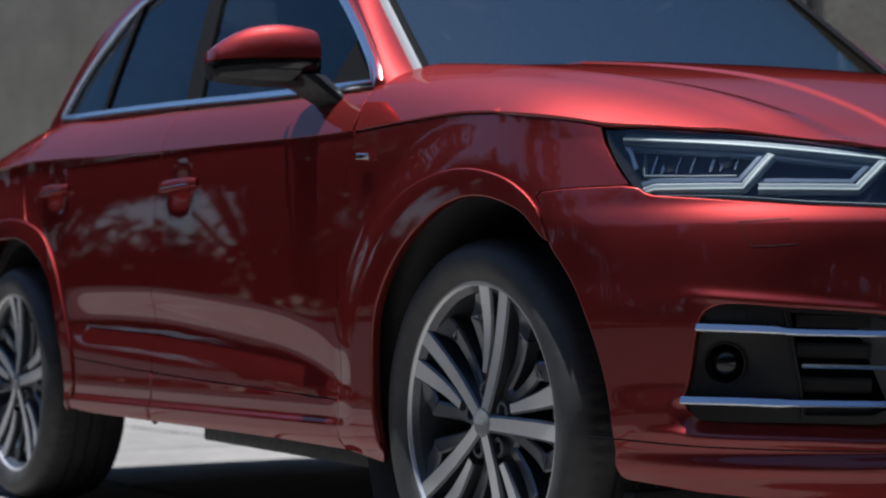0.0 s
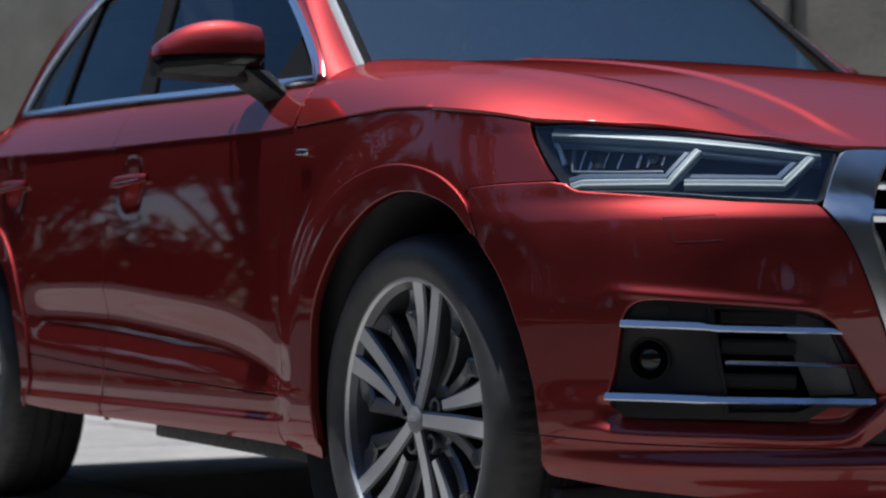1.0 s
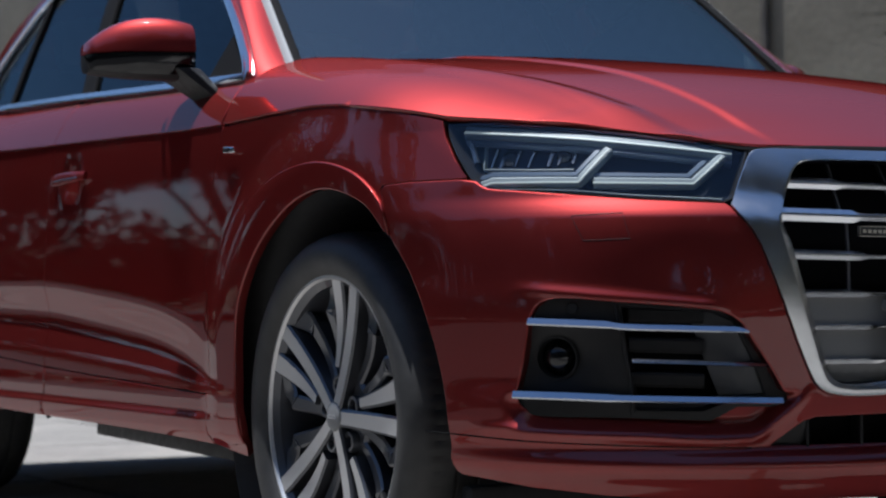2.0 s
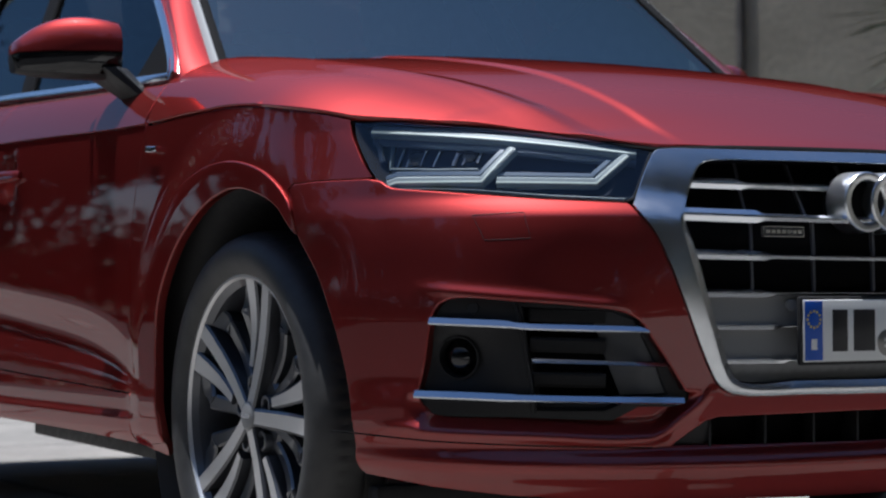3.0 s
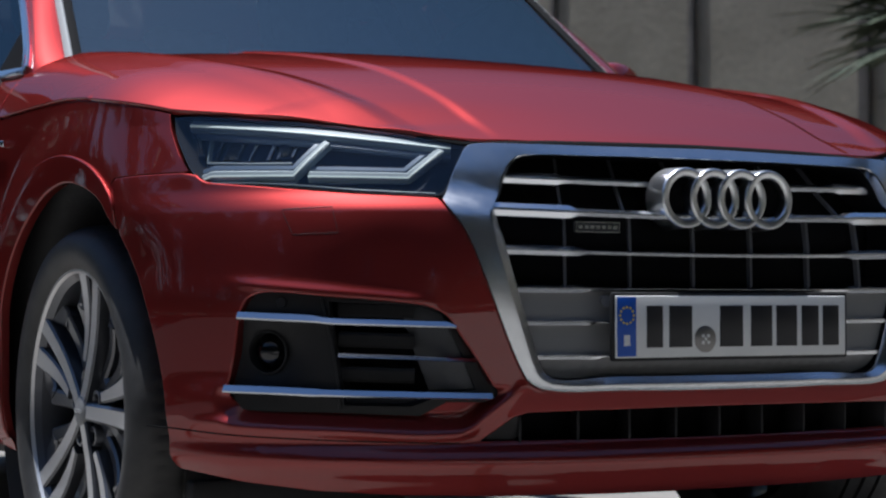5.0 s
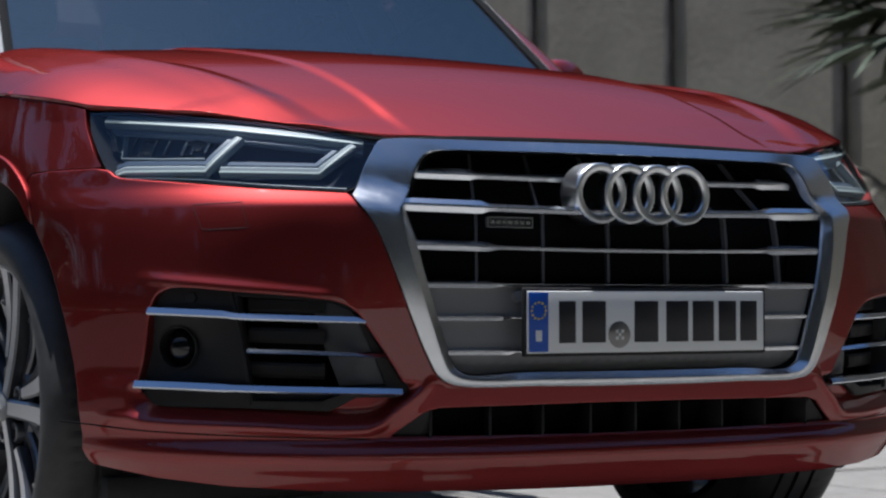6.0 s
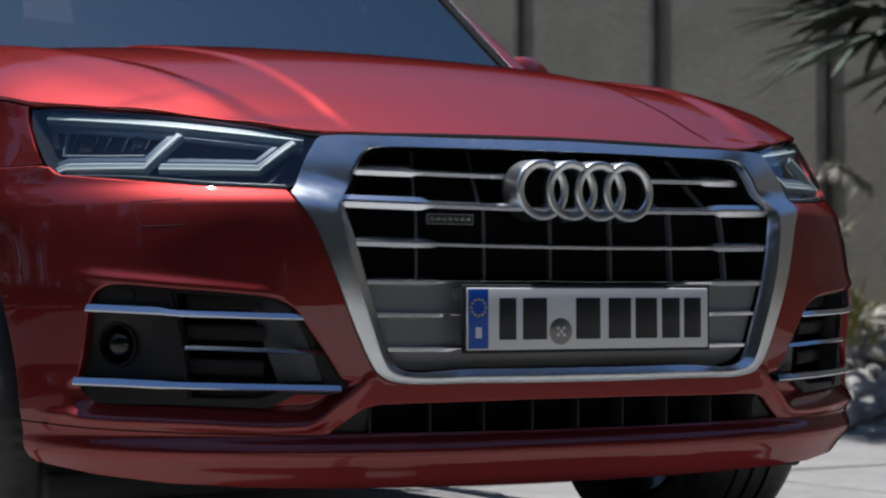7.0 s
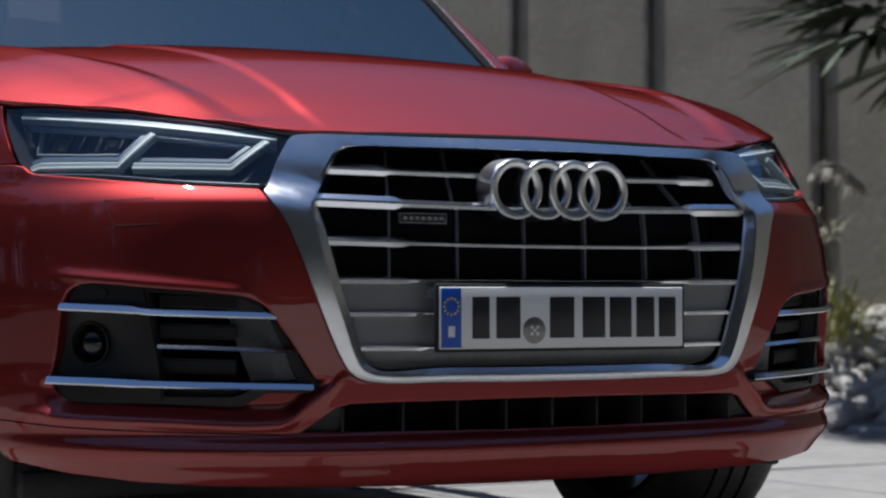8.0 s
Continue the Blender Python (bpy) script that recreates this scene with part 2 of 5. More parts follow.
def link_mesh(name, verts, faces, mats, parent=None, smooth=True, label="", normals=None, mat_index=None):
    me = bpy.data.meshes.new(name)
    me.from_pydata([tuple(v) for v in verts], [], faces)
    for m in (mats if isinstance(mats, (list, tuple)) else [mats]):
        me.materials.append(m)
    if mat_index:
        me.polygons.foreach_set("material_index", mat_index)
    me.polygons.foreach_set("use_smooth", [smooth] * len(faces))
    me.update()
    if normals:
        me.normals_split_custom_set_from_vertices([tuple(n) for n in normals])
    ob = new(name, me)
    if parent:
        ob.parent = parent
    if label:
        tagged(ob, label)
    return ob


def part(name, bm, mat, parent=None, label="", smooth=True, sharp=40):
    """Links a bmesh as one mesh object under a thing or a part."""
    me = bpy.data.meshes.new(name)
    bmesh.ops.recalc_face_normals(bm, faces=bm.faces)
    for f in bm.faces:
        f.smooth = smooth
    for e in bm.edges:
        if len(e.link_faces) == 2 and e.calc_face_angle(0) > radians(sharp):
            e.smooth = False
    bm.to_mesh(me)
    bm.free()
    for m in (mat if isinstance(mat, (list, tuple)) else [mat]):
        me.materials.append(m)
    ob = new(name, me)
    if parent:
        ob.parent = parent
    if label:
        tagged(ob, label)
    return ob


def mirrored(ob, name=None):
    """The same part on the car's other side."""
    me = ob.data.copy()
    me.transform(Matrix.Diagonal((1, -1, 1, 1)))
    me.flip_normals()
    c = new(name or ob.name.split(".")[0], me)
    c.parent = ob.parent
    if "label" in ob:
        c["label"] = ob["label"]
    return c


def box(bm, m, sx, sy, sz, bevel=0.0):
    r = bmesh.ops.create_cube(bm, size=1.0, matrix=m @ Matrix.Diagonal((sx, sy, sz, 1)))
    if bevel:
        es = list({e for v in r["verts"] for e in v.link_edges})
        bmesh.ops.bevel(bm, geom=es, offset=bevel, segments=2, affect="EDGES", profile=0.5)


def rounded(points, closed=True, per=8, sharp=()):
    """A smooth curve through points (any dimension); corners named in sharp stay corners."""
    pts = [np.array(p, float) for p in points]
    n, out = len(pts), []
    for i in range(n if closed else n - 1):
        p1, p2 = pts[i], pts[(i + 1) % n]
        p0 = pts[i - 1] if closed or i else 2 * p1 - p2
        p3 = pts[(i + 2) % n] if closed or i + 2 < n else 2 * p2 - p1
        if i in sharp:
            p0 = 2 * p1 - p2
        if (i + 1) % n in sharp:
            p3 = 2 * p2 - p1
        a, b, c = (np.linalg.norm(q - p) ** 0.5 + 1e-9 for p, q in ((p0, p1), (p1, p2), (p2, p3)))
        m1 = (p2 - p1) + b * ((p1 - p0) / a - (p2 - p0) / (a + b))
        m2 = (p2 - p1) + b * ((p3 - p2) / c - (p3 - p1) / (b + c))
        for k in range(per):
            t = k / per
            out.append((2 * t ** 3 - 3 * t * t + 1) * p1 + (t ** 3 - 2 * t * t + t) * m1 + (3 * t * t - 2 * t ** 3) * p2 + (t ** 3 - t * t) * m2)
    if not closed:
        out.append(pts[-1])
    return [tuple(float(v) for v in p) for p in out]


def resample(points, count):
    """The same open line with its points at even steps."""
    p = np.array(points, float)
    s = np.concatenate([[0], np.cumsum(np.linalg.norm(np.diff(p, axis=0), axis=1))])
    t = np.linspace(0, s[-1], count)
    return [tuple(float(np.interp(v, s, p[:, k])) for k in range(p.shape[1])) for v in t]


def inside(poly, pts):
    """Which points lie in a polygon."""
    p, q = np.array(poly, float), np.array(pts, float)
    hit = np.zeros(len(q), bool)
    j = len(p) - 1
    for i in range(len(p)):
        a, b = p[i], p[j]
        cross = (a[1] > q[:, 1]) != (b[1] > q[:, 1])
        with np.errstate(divide="ignore", invalid="ignore"):
            xs = (b[0] - a[0]) * (q[:, 1] - a[1]) / (b[1] - a[1]) + a[0]
        hit ^= cross & (q[:, 0] < xs)
        j = i
    return hit


def away(poly, pts):
    p, q = np.array(poly, float), np.array(pts, float)
    best = np.full(len(q), 9.0)
    for i in range(len(p)):
        a, b = p[i - 1], p[i]
        d = b - a
        t = np.clip(((q - a) @ d) / max(d @ d, 1e-12), 0, 1)
        best = np.minimum(best, np.linalg.norm(q - a - t[:, None] * d, axis=1))
    return best


def slope(fn, u, v):
    e = 2e-3
    a = Vector(fn(u + e, v)) - Vector(fn(u - e, v))
    b = Vector(fn(u, v + e)) - Vector(fn(u, v - e))
    return a.cross(b).normalized()


def sheet(fn, outer, holes=(), du=0.02, dv=0.012, flange=0.015, lip=0.002, hub=(-1.4, 0.0, 0.45)):
    """A panel cut out of the surface fn(u, v): vertices, faces and normals, with its edges rolled inwards."""
    loops = [list(outer)] + [list(h) for h in holes]
    flat, edges = [], []
    for lo in loops:
        k = len(flat)
        flat += lo
        edges += [(k + i, k + (i + 1) % len(lo)) for i in range(len(lo))]
    o = np.array(outer)
    us = np.arange(o[:, 0].min() + du / 2, o[:, 0].max(), du)
    vs = np.arange(o[:, 1].min() + dv / 2, o[:, 1].max(), dv)
    grid = np.array([(u + (du / 2 if j % 2 else 0), v) for j, v in enumerate(vs) for u in us])
    if len(grid):
        keep = inside(outer, grid)
        for lo in loops:
            keep &= away(lo, grid) > 0.35 * min(du, dv)
        for h in holes:
            keep &= ~inside(h, grid)
        grid = grid[keep]
    n_edge = len(flat)
    flat = flat + [tuple(g) for g in grid]
    from_cdt = delaunay([Vector(p) for p in flat], edges, [], 0, 1e-7)
    pv, pf = from_cdt[0], from_cdt[2]
    mid = np.array([np.mean([pv[i] for i in f], axis=0) for f in pf])
    keep = inside(outer, mid)
    for h in holes:
        keep &= ~inside(h, mid)
    faces = [list(f) for f, k in zip(pf, keep) if k]
    uv = [tuple(p) for p in pv]
    verts = [Vector(fn(*p)) for p in uv]
    norms = [slope(fn, *p) for p in uv]
    centre = Vector(hub)
    flip = sum((n.dot(v - centre) for n, v in zip(norms[:: max(1, len(norms) // 50)], verts[:: max(1, len(verts) // 50)]))) < 0
    if flip:
        norms = [-n for n in norms]
    out = []
    for f in faces:
        a, b, c = (verts[i] for i in f[:3])
        out.append(f if (b - a).cross(c - a).dot(norms[f[0]]) > 0 else f[::-1])
    if flange:
        seen = {}
        for f in out:
            for i in range(len(f)):
                a, b = f[i], f[(i + 1) % len(f)]
                seen[(a, b)] = True
        rim = [(a, b) for a, b in seen if (b, a) not in seen]
        side = {}
        for a, b in rim:
            s = (verts[b] - verts[a]).cross(norms[a])
            if s.length > 1e-9:
                s.normalize()
                for i in (a, b):
                    side[i] = side.get(i, Vector()) + s
        rings = {}
        for i, s in side.items():
            s = s.normalized() if s.length > 1e-6 else Vector((0, 0, 0))
            n, p = norms[i], verts[i]
            k = len(verts)
            verts += [p + s * lip * 0.7 - n * lip * 0.3, p + s * lip - n * lip, p + s * lip - n * flange]
            norms += [(n + s).normalized(), s if s.length else n, s if s.length else n]
            rings[i] = (i, k, k + 1, k + 2)
        for a, b in rim:
            if a in rings and b in rings:
                for q in range(3):
                    out.append([rings[b][q], rings[a][q], rings[a][q + 1], rings[b][q + 1]])
    return verts, out, norms


def panel(name, fn, outer, mat, parent, holes=(), label="", also=(), **kw):
    """One or more cut surfaces joined into one part."""
    verts, faces, norms = [], [], []
    for f, o, h in [(fn, outer, holes), *also]:
        v, fc, n = sheet(f, o, h, **kw)
        k = len(verts)
        verts += v
        norms += n
        faces += [[i + k for i in q] for q in fc]
    ob = link_mesh(name, verts, faces, mat, parent, True, label, norms)
    ob.shadow_terminator_geometry_offset, ob.shadow_terminator_shading_offset = 0.25, 0.12
    return ob


def sweep(name, path, profile, mat, parent, closed=False, up=None, label="", scale=None, sharp=35):
    """A profile (across, out) carried along a path of points; up gives the outward way at each point."""
    bm = bmesh.new()
    n, rings = len(path), []
    for i, p in enumerate(path):
        p = Vector(p)
        a = Vector(path[i - 1] if i or closed else path[i])
        b = Vector(path[(i + 1) % n] if i + 1 < n or closed else path[i])
        t = (b - a).normalized()
        o = Vector(up[i] if up else (0, 0, 1))
        o = (o - t * o.dot(t)).normalized()
        s = t.cross(o)
        k = scale[i] if scale else (1.0, 1.0)
        rings.append([bm.verts.new(p + s * x * k[0] + o * y * k[1]) for x, y in profile])
    m = len(profile)
    for i in range(n if closed else n - 1):
        r, q = rings[i], rings[(i + 1) % n]
        for j in range(m):
            bm.faces.new((r[j], r[(j + 1) % m], q[(j + 1) % m], q[j]))
    if not closed:
        bm.faces.new(rings[0][::-1])
        bm.faces.new(rings[-1])
    return part(name, bm, mat, parent, label, True, sharp)


def lathe(bm, profile, segments=64, close=False, mat=0):
    """Spins (radius, along) points about the y axis."""
    rings = []
    for k in range(segments):
        a = 2 * math.pi * k / segments
        rings.append([bm.verts.new((r * math.cos(a), y, r * math.sin(a))) for r, y in profile])
    for k in range(segments):
        r, q = rings[k], rings[(k + 1) % segments]
        for j in range(len(profile) - (0 if close else 1)):
            i = (j + 1) % len(profile)
            f = bm.faces.new((r[j], r[i], q[i], q[j]))
            f.material_index = mat


def loft(name, rows, mat, parent, label="", thick=0.0, closed_rows=False, sharp=60, back=(0, 0, 0.5)):
    """A skin over rows of points, all of one length; thick turns it into a plate."""
    bm = bmesh.new()
    vs = [[bm.verts.new(p) for p in r] for r in rows]
    w = len(rows[0])
    for i in range(len(rows) - 1):
        for j in range(w if closed_rows else w - 1):
            k = (j + 1) % w
            bm.faces.new((vs[i][j], vs[i][k], vs[i + 1][k], vs[i + 1][j]))
    bmesh.ops.recalc_face_normals(bm, faces=bm.faces)
    if thick:
        bmesh.ops.solidify(bm, geom=list(bm.faces), thickness=thick)
    return part(name, bm, mat, parent, label, True, sharp)


def rounded_bar(w, h, r):
    """Outline of a bar w across and h high, with softened corners."""
    out = []
    for cx, cy, a0 in ((w / 2 - r, h / 2 - r, 0), (-w / 2 + r, h / 2 - r, 90), (-w / 2 + r, -h / 2 + r, 180), (w / 2 - r, -h / 2 + r, 270)):
        for k in range(3):
            a = radians(a0 + 45 * k)
            out.append((cx + r * math.cos(a), cy + r * math.sin(a)))
    return out


def flank_u(x):
    return 0.9 * math.pi / 2 + X0 - x


def u_at(x, z):
    """u of the place on the right side that lies at x."""
    if x <= X0:
        return flank_u(x)
    lo, hi = 0.0, 0.9 * math.pi / 2
    for _ in range(40):
        m = (lo + hi) / 2
        if shell(m, z)[0] > x:
            lo = m
        else:
            hi = m
    return lo


# ---- the car ----
car = tagged(new("car"), "red metallic SUV parked on pale paving slabs", "car")

# lines drawn on the body, as (u, z) or (x, z)
LAMP = rounded([(1.143, 0.914), (1.133, 0.889), (1.099, 0.842), (1.061, 0.801), (1.033, 0.788), (0.907, 0.779), (0.763, 0.767), (0.620, 0.760), (0.607, 0.766),
                (0.577, 0.851), (0.730, 0.878), (0.938, 0.901), (1.083, 0.914)], True, 6, (0, 7, 8, 9))
LAMP_FOOT = [(1.059, 0.801), (1.046, 0.792), (1.030, 0.786), (0.907, 0.775), (0.763, 0.763), (0.620, 0.756)]
FRAME_OUT = [(0.0, 0.859), (0.12, 0.858), (0.25, 0.857), (0.37, 0.856), (0.483, 0.8555), (0.545, 0.855), (0.570, 0.850), (0.583, 0.828), (0.596, 0.795), (0.609, 0.754), (0.572, 0.710),
             (0.548, 0.662), (0.520, 0.590), (0.493, 0.517), (0.472, 0.468), (0.455, 0.440), (0.425, 0.424), (0.256, 0.420), (0.12, 0.418), (0.0, 0.418)]
FRAME_IN = [(0.0, 0.838), (0.11, 0.838), (0.22, 0.838), (0.34, 0.837), (0.43, 0.836), (0.468, 0.832), (0.486, 0.820), (0.497, 0.800), (0.508, 0.772), (0.520, 0.731), (0.512, 0.687),
            (0.502, 0.652), (0.483, 0.585), (0.461, 0.517), (0.444, 0.466), (0.432, 0.446), (0.405, 0.434), (0.251, 0.432), (0.12, 0.431), (0.0, 0.431)]
FOG = rounded([(0.935, 0.568), (0.923, 0.586), (0.894, 0.596), (0.788, 0.589), (0.674, 0.579), (0.620, 0.570), (0.593, 0.554), (0.570, 0.520), (0.541, 0.476), (0.517, 0.436),
               (0.509, 0.421), (0.516, 0.411), (0.605, 0.408), (0.649, 0.385), (0.790, 0.391), (0.942, 0.396), (0.958, 0.404), (0.965, 0.420), (0.953, 0.478)], True, 5, (12, 13))
ARCH = [(-0.403, 0.262), (-0.365, 0.300), (-0.366, 0.407), (-0.365, 0.478), (-0.349, 0.574), (-0.307, 0.645), (-0.229, 0.719), (-0.109, 0.784), (-0.020, 0.807), (0.044, 0.812),
        (0.127, 0.802), (0.219, 0.772), (0.293, 0.715)]
ARCH_FRONT = [(0.293, 0.715), (0.355, 0.636), (0.404, 0.534), (0.430, 0.443), (0.441, 0.353), (0.434, 0.287)]
REAR_ARCH = [(-2.240, 0.300), (-2.262, 0.420), (-2.300, 0.530), (-2.355, 0.655), (-2.440, 0.744), (-2.580, 0.804), (-2.790, 0.815), (-3.000, 0.795), (-3.140, 0.715), (-3.215, 0.600),
             (-3.240, 0.450), (-3.240, 0.300)]
DOOR_FRONT = [(-0.486, 0.975), (-0.523, 0.833), (-0.544, 0.710), (-0.541, 0.573), (-0.535, 0.460), (-0.545, 0.396), (-0.556, 0.282)]
DOOR_MID = [(-1.566, 1.003), (-1.591, 0.811), (-1.606, 0.662), (-1.612, 0.520), (-1.614, 0.424), (-1.640, 0.290)]
DOOR_REAR = [(-2.660, 1.039), (-2.650, 0.960), (-2.600, 0.880), (-2.520, 0.815), (-2.440, 0.748)]


def xz(line):
    return [(u_at(x, z), z) for x, z in line]


def shift(line, dx=0.0, dz=0.0):
    return [(p[0] + dx, p[1] + dz) for p in line]


def door_foot(x):
    return lerp_table(x, (-2.3, 0.459), (-1.6, 0.424), (-0.98, 0.403), (-0.45, 0.387))


def sill_foot(x):
    return lerp_table(x, (-2.3, 0.312), (-2.0, 0.300), (-1.0, 0.290), (-0.56, 0.280), (-0.40, 0.265))


def line(fn, a, b, n):
    return [(a + (b - a) * i / n, fn(a + (b - a) * i / n)) for i in range(n + 1)]


# front bumper: one skin across the nose with holes for both lamp openings and the lower intake
half = [(0.0, 0.236), (0.12, 0.236), (0.26, 0.237), (0.40, 0.239), (0.54, 0.241), (0.68, 0.245), (0.82, 0.252), (0.95, 0.264), (1.04, 0.276), (1.085, 0.281)]
half += xz(rounded(ARCH_FRONT[::-1], False, 6))
half += xz([(0.281, 0.7300), (0.270, 0.780), (0.258, 0.796), (0.268, 0.803)])
half += [(u, 0.806) for u in (1.20, 1.16, 1.12, 1.09)] + resample(LAMP_FOOT, 30)
half += rounded([(0.613, 0.751)] + shift(FRAME_OUT[10:], 0.003, -0.003), False, 4)
whole = half + [(-u, z) for u, z in half[-2:0:-1]]
low_half = [(0.0, 0.390), (0.13, 0.390), (0.26, 0.389), (0.40, 0.388), (0.455, 0.387), (0.482, 0.380), (0.545, 0.337), (0.540, 0.334), (0.40, 0.333), (0.26, 0.332), (0.13, 0.331), (0.0, 0.331)]
LOW = low_half + [(-u, z) for u, z in low_half[-2:0:-1]]


def bumper_skin(u, z):
    """The nose: drawn in between lamp and lower opening, and scooped out below each opening behind a sharp rim."""
    a = abs(u)
    low = lerp_table(a, (0.470, 0.428), (0.492, 0.408), (0.536, 0.374), (0.560, 0.355), (0.585, 0.346), (0.632, 0.345), (0.760, 0.353), (0.946, 0.361), (0.977, 0.367))
    h = z - low
    keep = step(0.46, 0.51, a) * (1 - step(0.925, 0.992, a))
    scoop = 0.034 * step(0.002, 0.042, h) * (1 - step(0.412, 0.432, z)) * keep
    ridge = 0.006 * math.exp(-(h / 0.010) ** 2) * step(0.44, 0.50, a) * (1 - step(0.96, 1.06, a))
    waist = 0.008 * (1 - step(0.612, 0.735, z)) * step(0.40, 0.46, z) * step(0.60, 0.70, a) * (1 - step(0.98, 1.14, a))
    rim = 0.004 * math.exp(-((z - 0.600 - 0.10 * (a - 0.85)) / 0.010) ** 2) * step(0.60, 0.66, a) * (1 - step(0.90, 0.98, a))
    return shell(u, z, scoop + waist - ridge - rim)


FOG_LEFT = [(-u, z) for u, z in FOG[::-1]]
front_bumper = panel("front_bumper", bumper_skin, whole, PAINT, car, [FOG, FOG_LEFT, LOW], "red front bumper with side openings", du=0.012, dv=0.0026, flange=0.03, lip=0.004)

# front wings
wing_line = xz(rounded(ARCH, False, 6)) + xz([(0.276, 0.728), (0.264, 0.780), (0.252, 0.797), (0.262, 0.808)])
wing_line += [(u, 0.811) for u in (1.20, 1.16, 1.12, 1.088)]
wing_line += [(1.077, 0.812), (1.106, 0.842), (1.140, 0.889), (1.150, 0.911)]
wing_line += [(u_at(x, tornado(x)), tornado(x) - 0.006) for x in np.linspace(0.362, -0.48, 34)]
wing_line += xz(rounded(DOOR_FRONT, False, 5)) + [(flank_u(-0.47), 0.270)]
wing = panel("front_wing", shell, wing_line, PAINT, car, (), "", du=0.014, dv=0.010, lip=0.001)
mirrored(wing)


# painted trims round the wheel openings, standing a little proud
TRIM_OUT = [(-0.440, 0.285), (-0.455, 0.450), (-0.443, 0.600), (-0.401, 0.730), (-0.285, 0.806), (-0.142, 0.851), (0.012, 0.862), (0.154, 0.836), (0.225, 0.802), (0.262, 0.772)]
TRIM_REAR = [(-2.185, 0.380), (-2.212, 0.480), (-2.262, 0.600), (-2.338, 0.725), (-2.440, 0.812), (-2.600, 0.860), (-2.800, 0.870), (-3.030, 0.846), (-3.185, 0.750), (-3.262, 0.620), (-3.288, 0.450), (-3.288, 0.310)]
ring_f = xz(rounded(TRIM_OUT, False, 6)) + xz(rounded([(-0.366, 0.292)] + ARCH[2:], False, 6))[::-1]
ring_r = xz(rounded(TRIM_REAR, False, 6)) + xz(rounded(REAR_ARCH, False, 6))[::-1]
for lo in (ring_f, ring_r):
    mirrored(panel("arch_trim", lambda u, z: shell(u, z, -0.007), lo, PAINT, car, (), "", du=0.014, dv=0.010, flange=0.012, lip=0.004))


# shoulder above the crease, between the bonnet and the tail
def belt(x):
    """Height and half width of the sills of the side windows."""
    z = lerp_table(x, (-3.7, 1.12), (-3.2, 1.15), (-2.9, 1.170), (-2.65, 1.172), (-2.2, 1.146), (-1.6, 1.122), (-1.05, 1.098), (-0.70, 1.086), (-0.50, 1.078), (-0.3, 1.07))
    y = lerp_table(x, (-3.7, 0.52), (-3.2, 0.680), (-2.9, 0.760), (-2.65, 0.800), (-2.2, 0.832), (-1.6, 0.856), (-1.05, 0.866), (-0.50, 0.862), (-0.3, 0.85))
    return z, y


def shoulder(x, v):
    zt = tornado(x) + 0.002
    yt = half_width(x, zt) + 0.004
    zb, yb = belt(x)
    a, b = (1 - v) ** 2, v * v
    c = 2 * v * (1 - v)
    return x, -(a * yt + c * (yb + 0.62 * (yt - yb)) + b * yb), a * zt + c * (zt + 0.62 * (zb - zt)) + b * zb


def strip(x0, x1, lean0=0.0, lean1=0.0, n=16):
    low = [(x0 + (x1 - x0) * i / n, 0.0) for i in range(n + 1)]
    top = [(x1 + lean1 + (x0 + lean0 - x1 - lean1) * i / n, 1.0) for i in range(n + 1)]
    side1 = [(x1 + lean1 * k / 6, k / 6) for k in range(1, 6)]
    side0 = [(x0 + lean0 * (6 - k) / 6, (6 - k) / 6) for k in range(1, 6)]
    return low + side1 + top + side0


HANDLES = ((-1.425, 0.9085), (-2.350, 0.9420))


def skin(x, z):
    """The flank, dished behind the door handles."""
    dent = sum(0.014 * math.exp(-((x - a) / 0.055) ** 4 - ((z - b) / 0.042) ** 2) for a, b in HANDLES)
    return shell(flank_u(x), z, dent)


front_door = rounded(shift(DOOR_FRONT[:-1], -0.0035), False, 5) + line(lambda x: door_foot(x) + 0.003, -0.552, -1.606, 20)
front_door += rounded(shift(DOOR_MID[:-1], 0.003)[::-1], False, 5)[1:] + line(lambda x: tornado(x) - 0.002, -1.558, -0.494, 20)
door_f = panel("front_door", skin, front_door, PAINT, car, (), "", [(shoulder, strip(-0.492, -1.562, -0.035, -0.02), ())], du=0.014, dv=0.010, lip=0.0008)
rear_door = rounded(shift(DOOR_MID[:-1], -0.001), False, 5) + line(lambda x: door_foot(x) + 0.003, -1.618, -2.270, 12)
rear_door += [(-2.300, 0.540), (-2.340, 0.640), (-2.425, 0.744)] + rounded(shift(DOOR_REAR, 0.004)[::-1], False, 5)[1:] + line(lambda x: tornado(x) - 0.002, -2.652, -1.57, 20)
door_r = panel("rear_door", skin, rear_door, PAINT, car, (), "", [(shoulder, strip(-1.566, -2.655, -0.02, -0.03), ())], du=0.014, dv=0.010, lip=0.0008)
quarter = rounded(shift(DOOR_REAR, -0.002), False, 5) + rounded(REAR_ARCH[4:], False, 5)[1:] + [(-3.30, 0.29), (-3.50, 0.29), (-3.70, 0.30)] + [(-3.70, z) for z in (0.5, 0.7, 0.9)]
quarter += line(lambda x: tornado(x) - 0.002, -3.70, -2.665, 14)
tail = panel("rear_quarter_panel", skin, quarter, PAINT, car, (), "", [(shoulder, strip(-2.661, -3.70, -0.03, 0.05), ())], du=0.025, dv=0.014)
door_fl, door_rl = mirrored(door_f), mirrored(door_r)
mirrored(tail)
